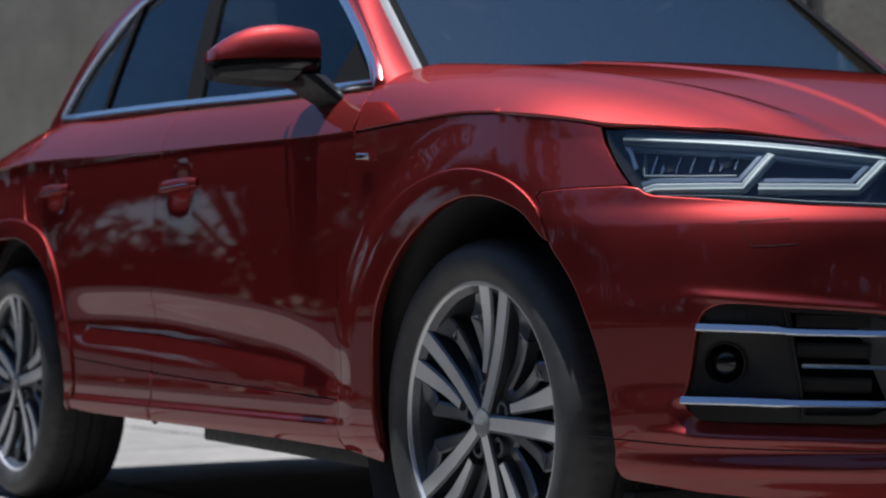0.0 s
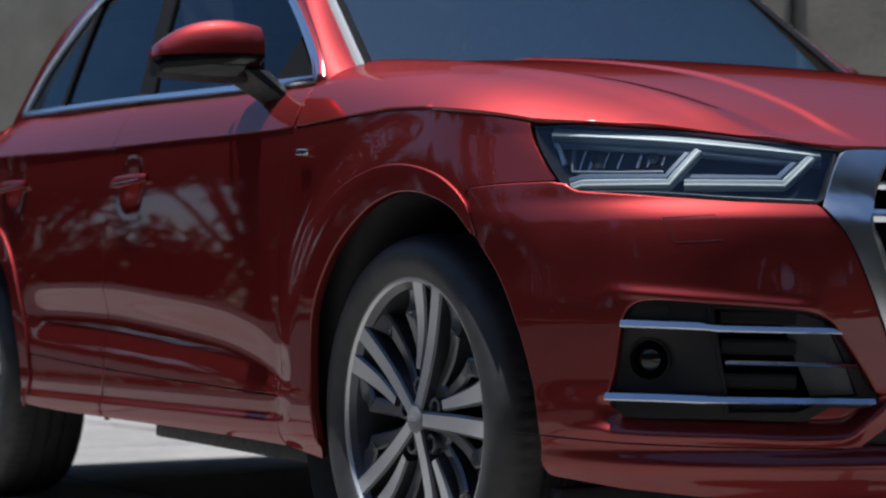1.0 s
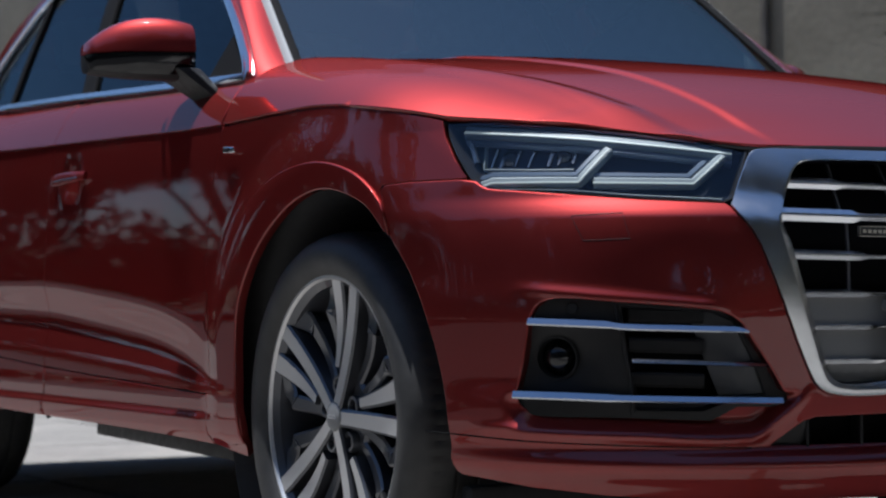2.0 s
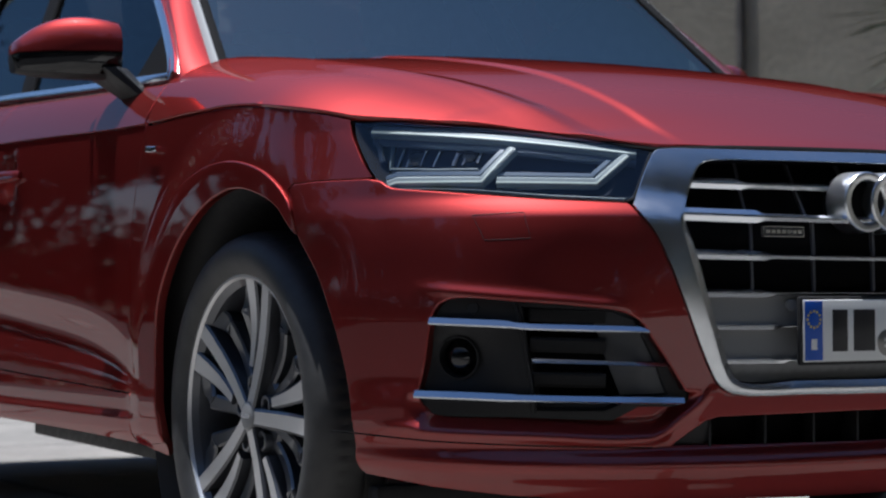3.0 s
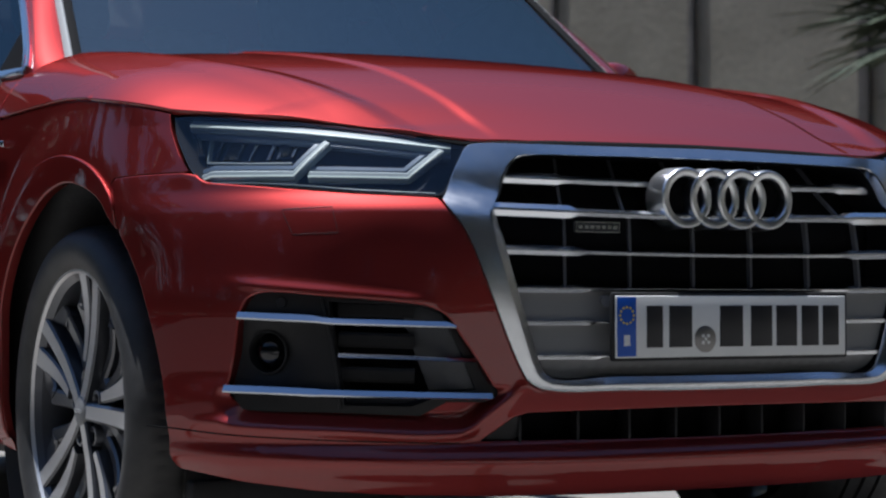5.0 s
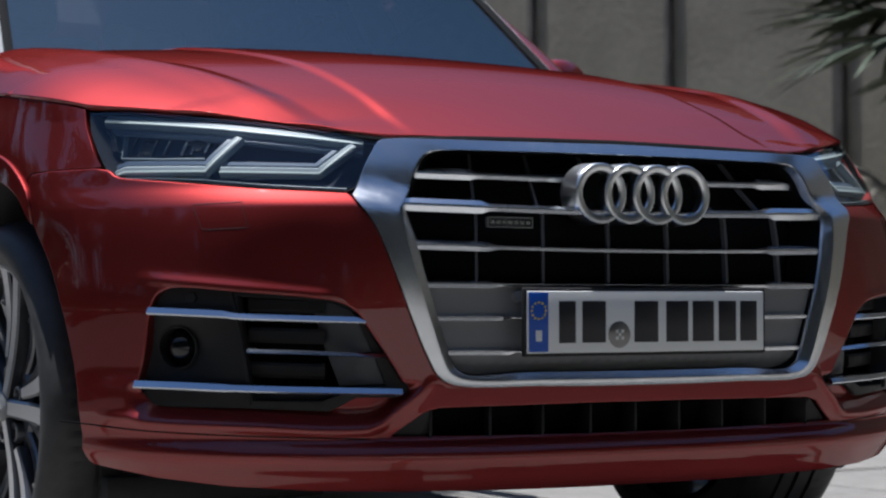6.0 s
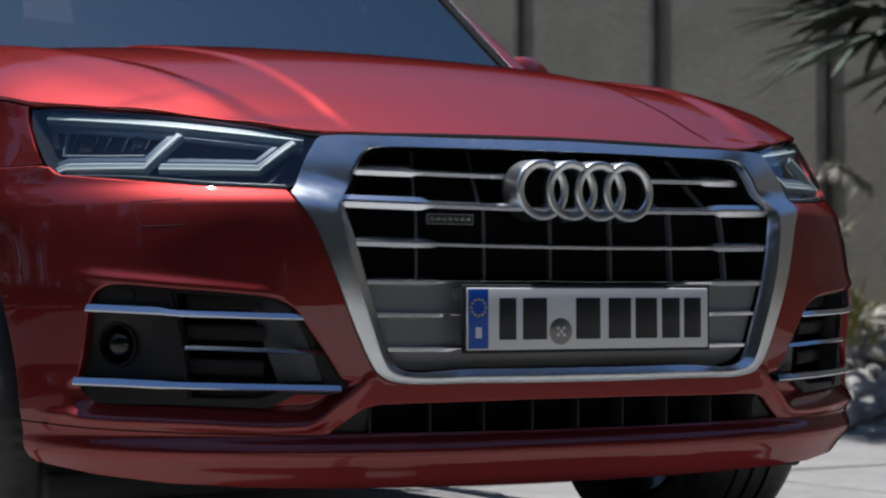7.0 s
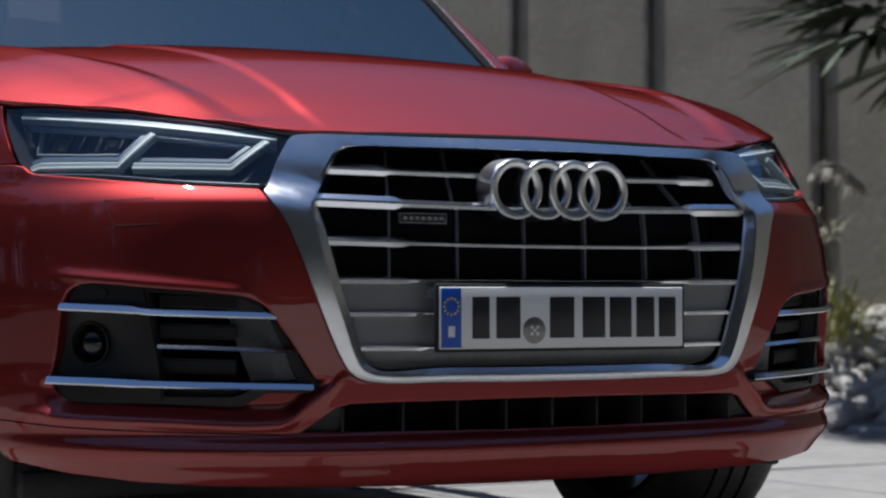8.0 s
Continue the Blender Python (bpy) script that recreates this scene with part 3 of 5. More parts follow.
# dark seals behind the gaps between doors and wings
for gap_line, x_top, lean_top in ((DOOR_FRONT, -0.490, -0.035), (DOOR_MID, -1.564, -0.02), (DOOR_REAR, -2.658, -0.03)):
    pts = [skin(x, z) for x, z in rounded(gap_line, False, 5)][::-1]
    pts = [Vector(p) + Vector((0, 0.010, 0)) for p in pts] + [Vector(shoulder(x_top + lean_top * k / 6, k / 6)) + Vector((0, 0.009, -0.006)) for k in range(1, 7)]
    mirrored(sweep("door_seal", pts, rounded_bar(0.022, 0.010, 0.003), DEEPBLACK, car, False, [(0, -1, 0.02 + 0.9 * max(0, i - len(pts) + 6) / 6) for i in range(len(pts))]))
# blades below the doors
blade_f = line(sill_foot, -0.562, -1.634, 20)[::-1] + rounded([(-0.562, 0.30), (-0.552, 0.340), (-0.551, 0.392)], False, 4) + line(lambda x: door_foot(x) - 0.003, -0.556, -1.608, 20)[0:] + [(-1.615, 0.36)]
blade_r = line(sill_foot, -1.642, -2.225, 12)[::-1] + [(-1.624, 0.36)] + line(lambda x: door_foot(x) - 0.003, -1.616, -2.262, 12) + [(-2.255, 0.40), (-2.242, 0.34)]
for bl in (blade_f, blade_r):
    mirrored(panel("sill_blade", skin, bl, PAINT, car, (), "", du=0.030, dv=0.004, lip=0.001))


# bonnet
def bonnet_top(x, y):
    a = abs(y)
    ze = tornado(x) + 0.003
    top = lerp_table(x, (-0.8, 1.160), (-0.45, 1.134), (-0.2, 1.106), (0.0, 1.077), (0.2, 1.041), (0.4, 0.992), (0.55, 0.946), (0.65, 0.912), (0.72, 0.886), (0.78, 0.858), (0.85, 0.825))
    if x > X0:
        length, square = nose(max(0.86, ze))
        q = min(0.999, (x - X0) / (length + 0.03))
        ye = half_width(X0, ze) * (1 - q ** square) ** (1 / square)
        ye = max(ye, 0.62)
    else:
        ye = half_width(x, ze) + 0.002
    power = lerp_table(x, (-0.5, 12.0), (0.0, 9.5), (0.4, 7.0), (0.8, 4.0))
    z = top - max(0.0, top - ze) * min(1.3, a / ye) ** power
    z -= 0.020 * (a / 0.475) ** 2 * step(0.52, 0.74, x)
    z += 0.0265 * (1 - step(0.25, 0.74, x)) * max(0.0, 1 - (a / 0.66) ** 2)
    c1 = 0.392
    c2 = lerp_table(x, (-0.5, 0.735), (0.13, 0.700), (0.31, 0.660), (0.40, 0.640), (0.49, 0.620), (0.57, 0.600), (0.65, 0.575))
    fade1, fade2 = 1 - step(0.60, 0.76, x), 1 - step(0.50, 0.66, x)
    z -= 0.0058 * fade1 * step(c1 - 0.003, c1 + 0.026, a) * (1 - step(c2 - 0.062, c2 + 0.004, a))
    z += 0.0045 * fade2 * step(c2 - 0.062, c2 + 0.002, a) * (1 - step(c2 + 0.002, c2 + 0.085, a))
    return x, y, z


cowl = [(-0.39 - 0.10 * (y / 0.86) ** 2, y) for y in np.linspace(-0.80, 0.80, 40)]
bon_side = [(x, -(bonnet_edge)) for x, bonnet_edge in [(x, half_width(min(x, X0), tornado(x) + 0.003) + 0.002) for x in np.linspace(0.10, -0.486, 24)]]
nose_line = []
for u in np.linspace(-1.150, 1.150, 120):
    zz = lerp_table(abs(u), (0.0, 0.8775), (0.30, 0.8755), (0.50, 0.8720), (0.56, 0.8680), (0.60, 0.870), (0.73, 0.8855), (0.938, 0.908), (1.083, 0.921), (1.15, 0.921))
    p = shell(u, zz)
    nose_line.append((p[0], p[1]))
arc = [(u_x, 0.002 - shell(u_at(u_x, tornado(u_x)), tornado(u_x) + 0.003)[1]) for u_x in np.linspace(0.35, 0.12, 10)]
right_side = [(x, -y) for x, y in arc] + bon_side + [(-0.503, -0.91), (-0.520, -0.868)]
outline = nose_line + [(x, y) for x, y in right_side] + cowl + [(x, -y) for x, y in right_side[::-1]]
bonnet = panel("bonnet", bonnet_top, outline, PAINT, car, (), "red bonnet with raised creases", du=0.014, dv=0.008, flange=0.012, lip=0.0025)


# ---- grille ----
def on(u, z, inset=0.0):
    return Vector(shell(u, z, inset))


def out_way(u, z):
    n = slope(shell, u, z)
    p = on(u, z)
    return n if n.dot(p - Vector((-0.5, 0, 0.5))) > 0 else -n


grille = tagged(new("grille"), "wide black grille in a satin metal frame")
grille.parent = car


def proud_frame(u, z, out):
    """The frame stands steeper than the nose towards its upper corners."""
    extra = (0.15 + 0.40 * step(0.25, 0.50, abs(u))) * max(0.0, 0.7480 - nose(z)[0]) if z > 0.757 else 0.0
    return on(u, z, -(out + extra) if out > -0.02 else -out)


def full(line):
    return line + [(-u, z) for u, z in line[-2:0:-1]]


fo, fi = full(FRAME_OUT), full(FRAME_IN)
per_out, per_in = rounded(fo, True, 4, (9, len(fo) - 9)), rounded(fi, True, 4)
rows = []
for across, proud in ((0.0, -0.03), (0.0, 0.004), (0.02, 0.0062), (0.50, 0.0068), (0.95, 0.0062), (1.0, 0.0045), (1.0, -0.010)):
    row = []
    for (u0, z0), (u1, z1) in zip(per_out, per_in):
        u, z = u0 + (u1 - u0) * across, z0 + (z1 - z0) * across
        row.append(proud_frame(u, z, proud))
    rows.append(row)
# inner bevel of the frame
per_bevel = []
for u, z in per_in:
    way = Vector((-u * step(0.26, 0.45, abs(u)), 0.64 - z))
    way.normalize()
    wide = 0.011 * (1 - step(0.68, 0.76, z)) + 0.001
    per_bevel.append((u + wide * way.x, z + wide * way.y))
rows[-1] = [proud_frame(u, z, -0.008) for u, z in per_bevel]
rows.append([proud_frame(u, z, -0.014) for u, z in per_bevel])
loft("grille_frame", rows, FRAMEMETAL, grille, "satin metal grille frame", closed_rows=True, sharp=18)
loft("frame_inside", [[proud_frame(u, z, d) for u, z in per_bevel] for d in (-0.013, -0.0195, -0.075)], DEEPBLACK, grille, closed_rows=True, sharp=30)


def bars(level_right, level_mid, u_end, wide_from, wide, thin, deep=0.03, inset=0.012, reach=0.0):
    """One cross bar: broad at both ends, slimmer between; reach leaves a gap in the middle."""
    def half_bar(sign):
        us = list(np.linspace(u_end, wide_from + 0.004, 8)) + [wide_from - 0.011] + list(np.linspace(wide_from - 0.03, reach, 10))
        path, ups, sc = [], [], []
        for u in us:
            z = level_mid + (level_right - level_mid) * (u / u_end) ** 2
            h = wide if u > wide_from else thin
            path.append(on(sign * u, z, inset))
            ups.append((0, 0, 1))
            sc.append((1.0, h / wide))
        return path, ups, sc
    made = []
    prof = [(x, y) for x, y in ((-deep, -wide / 2), (-deep, wide / 2), (-0.009, wide / 2), (-0.001, wide * 0.16), (-0.0030, wide * 0.10), (-0.0030, wide * 0.02), (0.0, -wide * 0.04), (-0.0015, -wide * 0.46), (-0.003, -wide / 2))]
    if reach:
        for sign in (1, -1):
            p, q, sc = half_bar(sign)
            flipped = [(x * -sign, y) for x, y in prof]
            made.append(sweep("grille_bar", p, [(-a, b) for a, b in flipped], CHROME, grille, False, q, "", sc, 25))
    else:
        a, b, c = half_bar(1)
        p2, q2, s2 = half_bar(-1)
        path, ups, sc = a + p2[-2::-1], b + q2[-2::-1], c + s2[-2::-1]
        made.append(sweep("grille_bar", path, prof, CHROME, grille, False, ups, "", sc, 25))
    return made


bars(0.796, 0.790, 0.506, 0.385, 0.021, 0.014)
bars(0.738, 0.730, 0.520, 0.365, 0.024, 0.014)
bars(0.668, 0.662, 0.502, 0.350, 0.018, 0.010)
bars(0.600, 0.598, 0.482, 0.345, 0.015, 0.008, 0.02, 0.012)
bars(0.542, 0.540, 0.462, 0.325, 0.013, 0.004, 0.018, 0.012, 0.26)
bars(0.482, 0.480, 0.442, 0.310, 0.013, 0.004, 0.018, 0.012, 0.26)

# dark depths of the grille, its upright fins and the closed lower field
hole = [(u * 1.02, z) for u, z in rounded(fi, True, 3)]
panel("grille_back", lambda u, z: shell(u, z, 0.085), hole, DEEPBLACK, grille, flange=0, du=0.04, dv=0.04)
field = [(0.0, 0.598), (0.30, 0.599), (0.484, 0.600), (0.474, 0.560), (0.452, 0.492), (0.438, 0.462), (0.416, 0.448), (0.385, 0.443), (0.25, 0.442), (0.0, 0.442)]
panel("grille_lower_field", lambda u, z: shell(u, z, 0.022 + 0.012 * (1 - step(0.445, 0.468, z))), full(field), GREYPLASTIC, grille, (), "dark grey closed panel", flange=0.02, du=0.03, dv=0.008)
for y in (-0.343, -0.205, -0.066, 0.066, 0.205, 0.343):
    u = 0.9 * math.atan2(-y, 0.76)
    for z0, z1, deep in ((0.603, 0.659, 0.017), (0.667, 0.724, 0.019), (0.739, 0.786, 0.050), (0.799, 0.840, 0.055)):
        bm = bmesh.new()
        p, q = on(u, z0, deep), on(u, z1, deep + 0.004)
        b0, b1 = on(u, z0, deep + 0.009), on(u, z1, deep + 0.013)
        d = Vector((0, 0.0026, 0))
        vs = [bm.verts.new(v) for v in (p - d, p + d, b0 + d, b0 - d, q - d, q + d, b1 + d, b1 - d)]
        for f in ((0, 1, 2, 3), (7, 6, 5, 4), (0, 4, 5, 1), (1, 5, 6, 2), (2, 6, 7, 3), (3, 7, 4, 0)):
            bm.faces.new([vs[i] for i in f])
        part("grille_fin", bm, FIN, grille, smooth=False)
for sgn in (1, -1):
    bm = bmesh.new()
    lathe(bm, [(0.0, -0.003), (0.0095, -0.003), (0.0105, -0.0015), (0.0105, 0.004)], 24)
    c = part("parking_sensor", bm, GREYPLASTIC, grille)
    c.matrix_world = Matrix.Translation(on(sgn * 0.295, 0.578, 0.018)) @ pose(0, 0, 0, 0, 0, 90 - sgn * 10)

# emblem: four linked metal rings
emblem = tagged(new("emblem"), "four linked polished metal rings")
emblem.parent = grille
ring_z = 0.7635
for k in range(4):
    bm = bmesh.new()
    lathe(bm, [(0.0392, 0.012), (0.0392, -0.0045), (0.0410, -0.0070), (0.0440, -0.0080), (0.0512, -0.0080), (0.0538, -0.0070), (0.0550, -0.0045), (0.0562, 0.044), (0.0392, 0.044)], 56, True)
    r = part("ring", bm, RINGMETAL, emblem, sharp=20)
    y = (k - 1.5) * 0.0612 + 0.004
    r.matrix_world = Matrix.Translation((0.860 - 0.12 * y * y + 0.0012 * k, y, ring_z)) @ pose(0, 0, 0, 0, -4, 90)
for k in range(4):
    bm = bmesh.new()
    y = (k - 1.5) * 0.0612 + 0.004
    lathe(bm, [(0.0, 0.0), (0.0440, 0.0), (0.0500, 0.004), (0.0530, 0.012), (0.0530, 0.040), (0.0, 0.040)], 40)
    for q in range(9):
        h = -0.036 + 0.009 * q
        box(bm, pose(0, -0.0008, h), 2 * math.sqrt(0.042 ** 2 - h * h), 0.002, 0.0018)
    b = part("ring_backing", bm, DEEPBLACK, emblem)
    b.matrix_world = Matrix.Translation((0.8445 - 0.12 * y * y + 0.0012 * k, y, ring_z)) @ pose(0, 0, 0, 0, -4, 90)

# small badge at the grille: a rimmed dark plate with a light stroke for its lettering
bm = bmesh.new()
box(bm, pose(0.848, -0.2725, 0.7080, 0, 0, 4), 0.006, 0.098, 0.0185, 0.002)
badge = part("badge", bm, BLACK, grille, "small dark badge with a light rim")
bm = bmesh.new()
for dz in (-0.0085, 0.0085):
    box(bm, pose(0.8515, -0.2725, 0.7080 + dz, 0, 0, 4), 0.002, 0.096, 0.0020)
for dy in (-0.048, 0.048):
    box(bm, pose(0.8515 - dy * 0.07, -0.2725 + dy, 0.7080, 0, 0, 4), 0.002, 0.0020, 0.018)
part("badge_rim", bm, CHROME, badge)
bm = bmesh.new()
for k in range(7):
    y = -0.038 + 0.0127 * k
    box(bm, pose(0.852 - y * 0.07, -0.2725 + y, 0.7080, 0, 0, 4), 0.002, 0.0095, 0.0065)
part("badge_stroke", bm, CHROME, badge)

# number plate, its characters left as plain bars
plate = tagged(new("number_plate"), "white number plate with a blue band and dark bars")
plate.parent = car
PX, PZ = 0.8850, 0.5325
bm = bmesh.new()
box(bm, pose(PX - 0.004, 0, PZ), 0.010, 0.532, 0.121, 0.004)
part("plate_holder", bm, BLACK, plate)
bm = bmesh.new()
box(bm, pose(PX, 0, PZ), 0.006, 0.520, 0.110, 0.0025)
part("plate_sheet", bm, PLATEWHITE, plate)
bm = bmesh.new()
box(bm, pose(PX + 0.0018, -0.2365, PZ), 0.0035, 0.041, 0.105, 0.001)
band = part("blue_band", bm, PLATEBLUE, plate)
bm = bmesh.new()
for k in range(12):
    a = radians(30 * k)
    box(bm, pose(PX + 0.0035, -0.2365 + 0.0145 * math.cos(a), PZ + 0.020 + 0.0145 * math.sin(a), 45), 0.002, 0.0035, 0.0035)
part("star_ring", bm, YELLOW, band)
bm = bmesh.new()
box(bm, pose(PX + 0.0035, -0.2365, PZ - 0.024), 0.002, 0.0125, 0.019)
part("country_bar", bm, PLATEWHITE, band)
for a, b, h in ((-0.198, -0.155, 0.074), (-0.149, -0.091, 0.074), (-0.037, 0.023, 0.074), (0.033, 0.090, 0.074), (0.092, 0.148, 0.074), (0.151, 0.199, 0.074), (0.201, 0.247, 0.074)):
    bm = bmesh.new()
    box(bm, pose(PX + 0.0028, (a + b) / 2, PZ), 0.0030, b - a - 0.008, h, 0.001)
    part("character_bar", bm, PLATEBLACK, plate)
bm = bmesh.new()
lathe(bm, [(0.0, -0.0016), (0.0200, -0.0016), (0.0240, 0.0)], 28)
seal = part("seal", bm, DISC, plate, "round grey seal")
seal.matrix_world = Matrix.Translation((PX + 0.0032, -0.066, PZ - 0.023)) @ pose(0, 0, 0, 0, 0, 90)
bm = bmesh.new()
for i in range(3):
    for j in range(3):
        if (i + j) % 2 == 0:
            box(bm, pose(PX + 0.0053, -0.066 + (i - 1) * 0.006, PZ - 0.023 + (j - 1) * 0.006), 0.001, 0.0055, 0.0055)
part("seal_mark", bm, PLATEWHITE, plate)

# lower intake
panel("lower_intake", lambda u, z: shell(u, z, 0.06), [(u * 1.03, z + (0.006 if z > 0.36 else -0.006)) for u, z in LOW], DEEPBLACK, car, (), "black lower intake mesh", flange=0, du=0.04, dv=0.02)
for k in range(9):
    u = (k - 4) * 0.118
    bm = bmesh.new()
    p = on(u, 0.361, 0.034)
    box(bm, Matrix.Translation(p) @ pose(0, 0, 0, 0, 0, -math.degrees(u)), 0.050, 0.005, 0.058, 0.001)
    part("intake_fin", bm, BLACK, car)
for sgn in (1, -1):
    bm = bmesh.new()
    tri = [(0.475, 0.384), (0.545, 0.335), (0.49, 0.333), (0.470, 0.345)]
    vs = [bm.verts.new(on(sgn * u, z, 0.012)) for u, z in tri]
    bm.faces.new(vs)
    r = bmesh.ops.extrude_face_region(bm, geom=list(bm.faces))
    bmesh.ops.translate(bm, verts=[v for v in r["geom"] if isinstance(v, bmesh.types.BMVert)], vec=(-0.03, 0, 0))
    part("intake_corner", bm, BLACK, car, smooth=False)


# ---- lamp openings in the bumper corners ----
def strip_on(points, h, deep, inset, mat, parent, name, label="", taper=None, facet=False, sharp=()):
    """A bar lying along (u, z) points of the body skin."""
    if sharp:
        pts = [(a[0] + (b[0] - a[0]) * k / 8, a[1] + (b[1] - a[1]) * k / 8) for a, b in zip(points, points[1:]) for k in range(8)] + [points[-1]]
    else:
        pts = resample(rounded(points, False, 8), 40)
    path = [on(u, z, inset) for u, z in pts]
    ups = [out_way(u, z) for u, z in pts]
    sc = [(taper(i / (len(pts) - 1)), 1.0) for i in range(len(pts))] if taper else None
    prof = [(-h / 2, -deep), (-h / 2, -0.003), (-h * 0.3, 0.0), (h * 0.3, 0.0), (h / 2, -0.004), (h / 2, -deep)]
    if facet:
        prof = [(-h / 2, -deep), (-h / 2, -0.0055), (h * 0.26, 0.0), (h / 2, -0.002), (h / 2, -deep)]
    return sweep(name, path, prof, mat, parent, False, ups, label, sc, 20)


fog = tagged(new("fog_lamp_panel"), "black corner grille with chrome bars and a round lamp")
fog.parent = car
deep_cut = [(0.792, 0.580), (0.700, 0.575), (0.640, 0.570), (0.606, 0.555), (0.570, 0.480), (0.550, 0.425), (0.60, 0.418), (0.66, 0.396), (0.770, 0.398)]
lamp_cut = [(0.902 + 0.034 * math.cos(a), 0.491 + 0.038 * math.sin(a)) for a in np.linspace(0, 2 * math.pi, 24, endpoint=False)]
big = [(0.745 + (u - 0.745) * 1.02, 0.49 + (z - 0.49) * 1.03) for u, z in FOG]


def fog_face(u, z):
    bowl = 0.020 * math.exp(-((u - 0.895) / 0.060) ** 2 - ((z - 0.490) / 0.050) ** 2)
    return shell(u, z, 0.022 + bowl)


panel("fog_surround", fog_face, big, BLACK, fog, [deep_cut, lamp_cut], flange=0.03, du=0.012, dv=0.010)
panel("fog_back", lambda u, z: shell(u, z, 0.085), [(0.70 + (u - 0.70) * 1.1, 0.49 + (z - 0.49) * 1.1) for u, z in deep_cut], DEEPBLACK, fog, flange=0, du=0.03, dv=0.03)
panel("fog_deflector", lambda u, z: shell(u, z, 0.030 + 0.25 * max(0.0, u - 0.60) + 0.25 * max(0.0, u - 0.60)), [(0.690, 0.572), (0.640, 0.570), (0.606, 0.555), (0.575, 0.490), (0.552, 0.427), (0.635, 0.425), (0.665, 0.500)], FIN, fog, flange=0.006, du=0.02, dv=0.02)
for z in (0.565, 0.512, 0.452, 0.408):
    pts = [(0.785, z), (0.72, z - 0.002), (0.66, z - 0.004)]
    strip_on(pts, 0.026, 0.03, 0.050, BLACK, fog, "fog_louvre")
strip_on([(0.936, 0.554), (0.87, 0.551), (0.806, 0.5475), (0.785, 0.5445), (0.70, 0.541), (0.580, 0.537)], 0.0125, 0.022, -0.001, BRIGHT, fog, "fog_bar", "chrome trim bar", lambda t: 1.0 if t < 0.38 else 0.82, True)
strip_on([(0.966, 0.4265), (0.87, 0.4245), (0.80, 0.4215), (0.70, 0.4185), (0.519, 0.4130)], 0.0130, 0.022, -0.002, BRIGHT, fog, "fog_bar", "chrome trim bar", lambda t: 1.0 if t < 0.36 else 0.85, True)
strip_on([(0.770, 0.4850), (0.66, 0.481), (0.544, 0.4755)], 0.0072, 0.020, 0.004, BRIGHT, fog, "fog_bar", "thin chrome trim bar", None, True)
strip_on([(0.800, 0.588), (0.788, 0.53), (0.775, 0.44), (0.774, 0.392)], 0.006, 0.03, 0.016, BLACK, fog, "fog_divider")
c, n = on(0.902, 0.491, 0.052), out_way(0.902, 0.491)
turn = n.to_track_quat("-Y", "Z").to_matrix().to_4x4()
bm = bmesh.new()
lathe(bm, [(0.0385, -0.018), (0.0375, -0.0215), (0.0355, -0.0215), (0.0340, -0.016), (0.0330, 0.020)], 40)
o = part("fog_ring", bm, BLACK, fog)
o.matrix_world = Matrix.Translation(c) @ turn
bm = bmesh.new()
lathe(bm, [(0.0, -0.024), (0.008, -0.0232), (0.016, -0.0202), (0.022, -0.0145), (0.0265, -0.0060), (0.0345, 0.004)], 40)
o = part("fog_lens", bm, GLOSSBLACK, fog, "round dark glossy lens")
o.matrix_world = Matrix.Translation(c) @ turn
bm = bmesh.new()
lathe(bm, [(0.0, -0.0015), (0.0095, -0.0015), (0.0105, 0.0), (0.0105, 0.004)], 24)
o = part("parking_sensor", bm, BLACK, fog)
o.matrix_world = Matrix.Translation(on(0.868, 0.576, 0.020)) @ out_way(0.868, 0.576).to_track_quat("-Y", "Z").to_matrix().to_4x4()


def mirror_thing(ob):
    """A copy of a whole part group on the car's other side."""
    e = new(ob.name.split(".")[0])
    e.parent = ob.parent
    if "label" in ob:
        e["label"] = ob["label"]
    for c in ob.children:
        me = c.data.copy()
        me.transform(Matrix.Diagonal((1, -1, 1, 1)) @ c.matrix_basis)
        me.flip_normals()
        q = new(c.name.split(".")[0], me)
        q.parent = e
        if "label" in c:
            q["label"] = c["label"]
    return e


mirror_thing(fog)

# joint along the foot of the bumper corners
for sgn in (1, -1):
    pts = resample(rounded([(1.150, 0.3560), (1.065, 0.3530), (0.949, 0.3460), (0.900, 0.3440), (0.762, 0.3390), (0.620, 0.3345), (0.578, 0.3330)], False, 6), 40)
    sweep("bumper_joint", [Vector(bumper_skin(sgn * u, z)) for u, z in pts], rounded_bar(0.0026, 0.0022, 0.0006), DEEPBLACK, car, False, [out_way(sgn * u, z) for u, z in pts])

# closed cover for the towing eye in the bumper
cover = [(0.874, 0.737), (0.790, 0.741), (0.775, 0.696), (0.850, 0.693)]
for sgn in (1, -1):
    pts = []
    for i in range(4):
        a, b = cover[i], cover[(i + 1) % 4]
        pts += [(a[0] + (b[0] - a[0]) * k / 6, a[1] + (b[1] - a[1]) * k / 6) for k in range(6)]
    sweep("washer_cover_joint", [Vector(bumper_skin(sgn * u, z)) for u, z in pts], rounded_bar(0.0010, 0.0014, 0.0003), BLACK, car, True, [out_way(sgn * u, z) for u, z in pts])

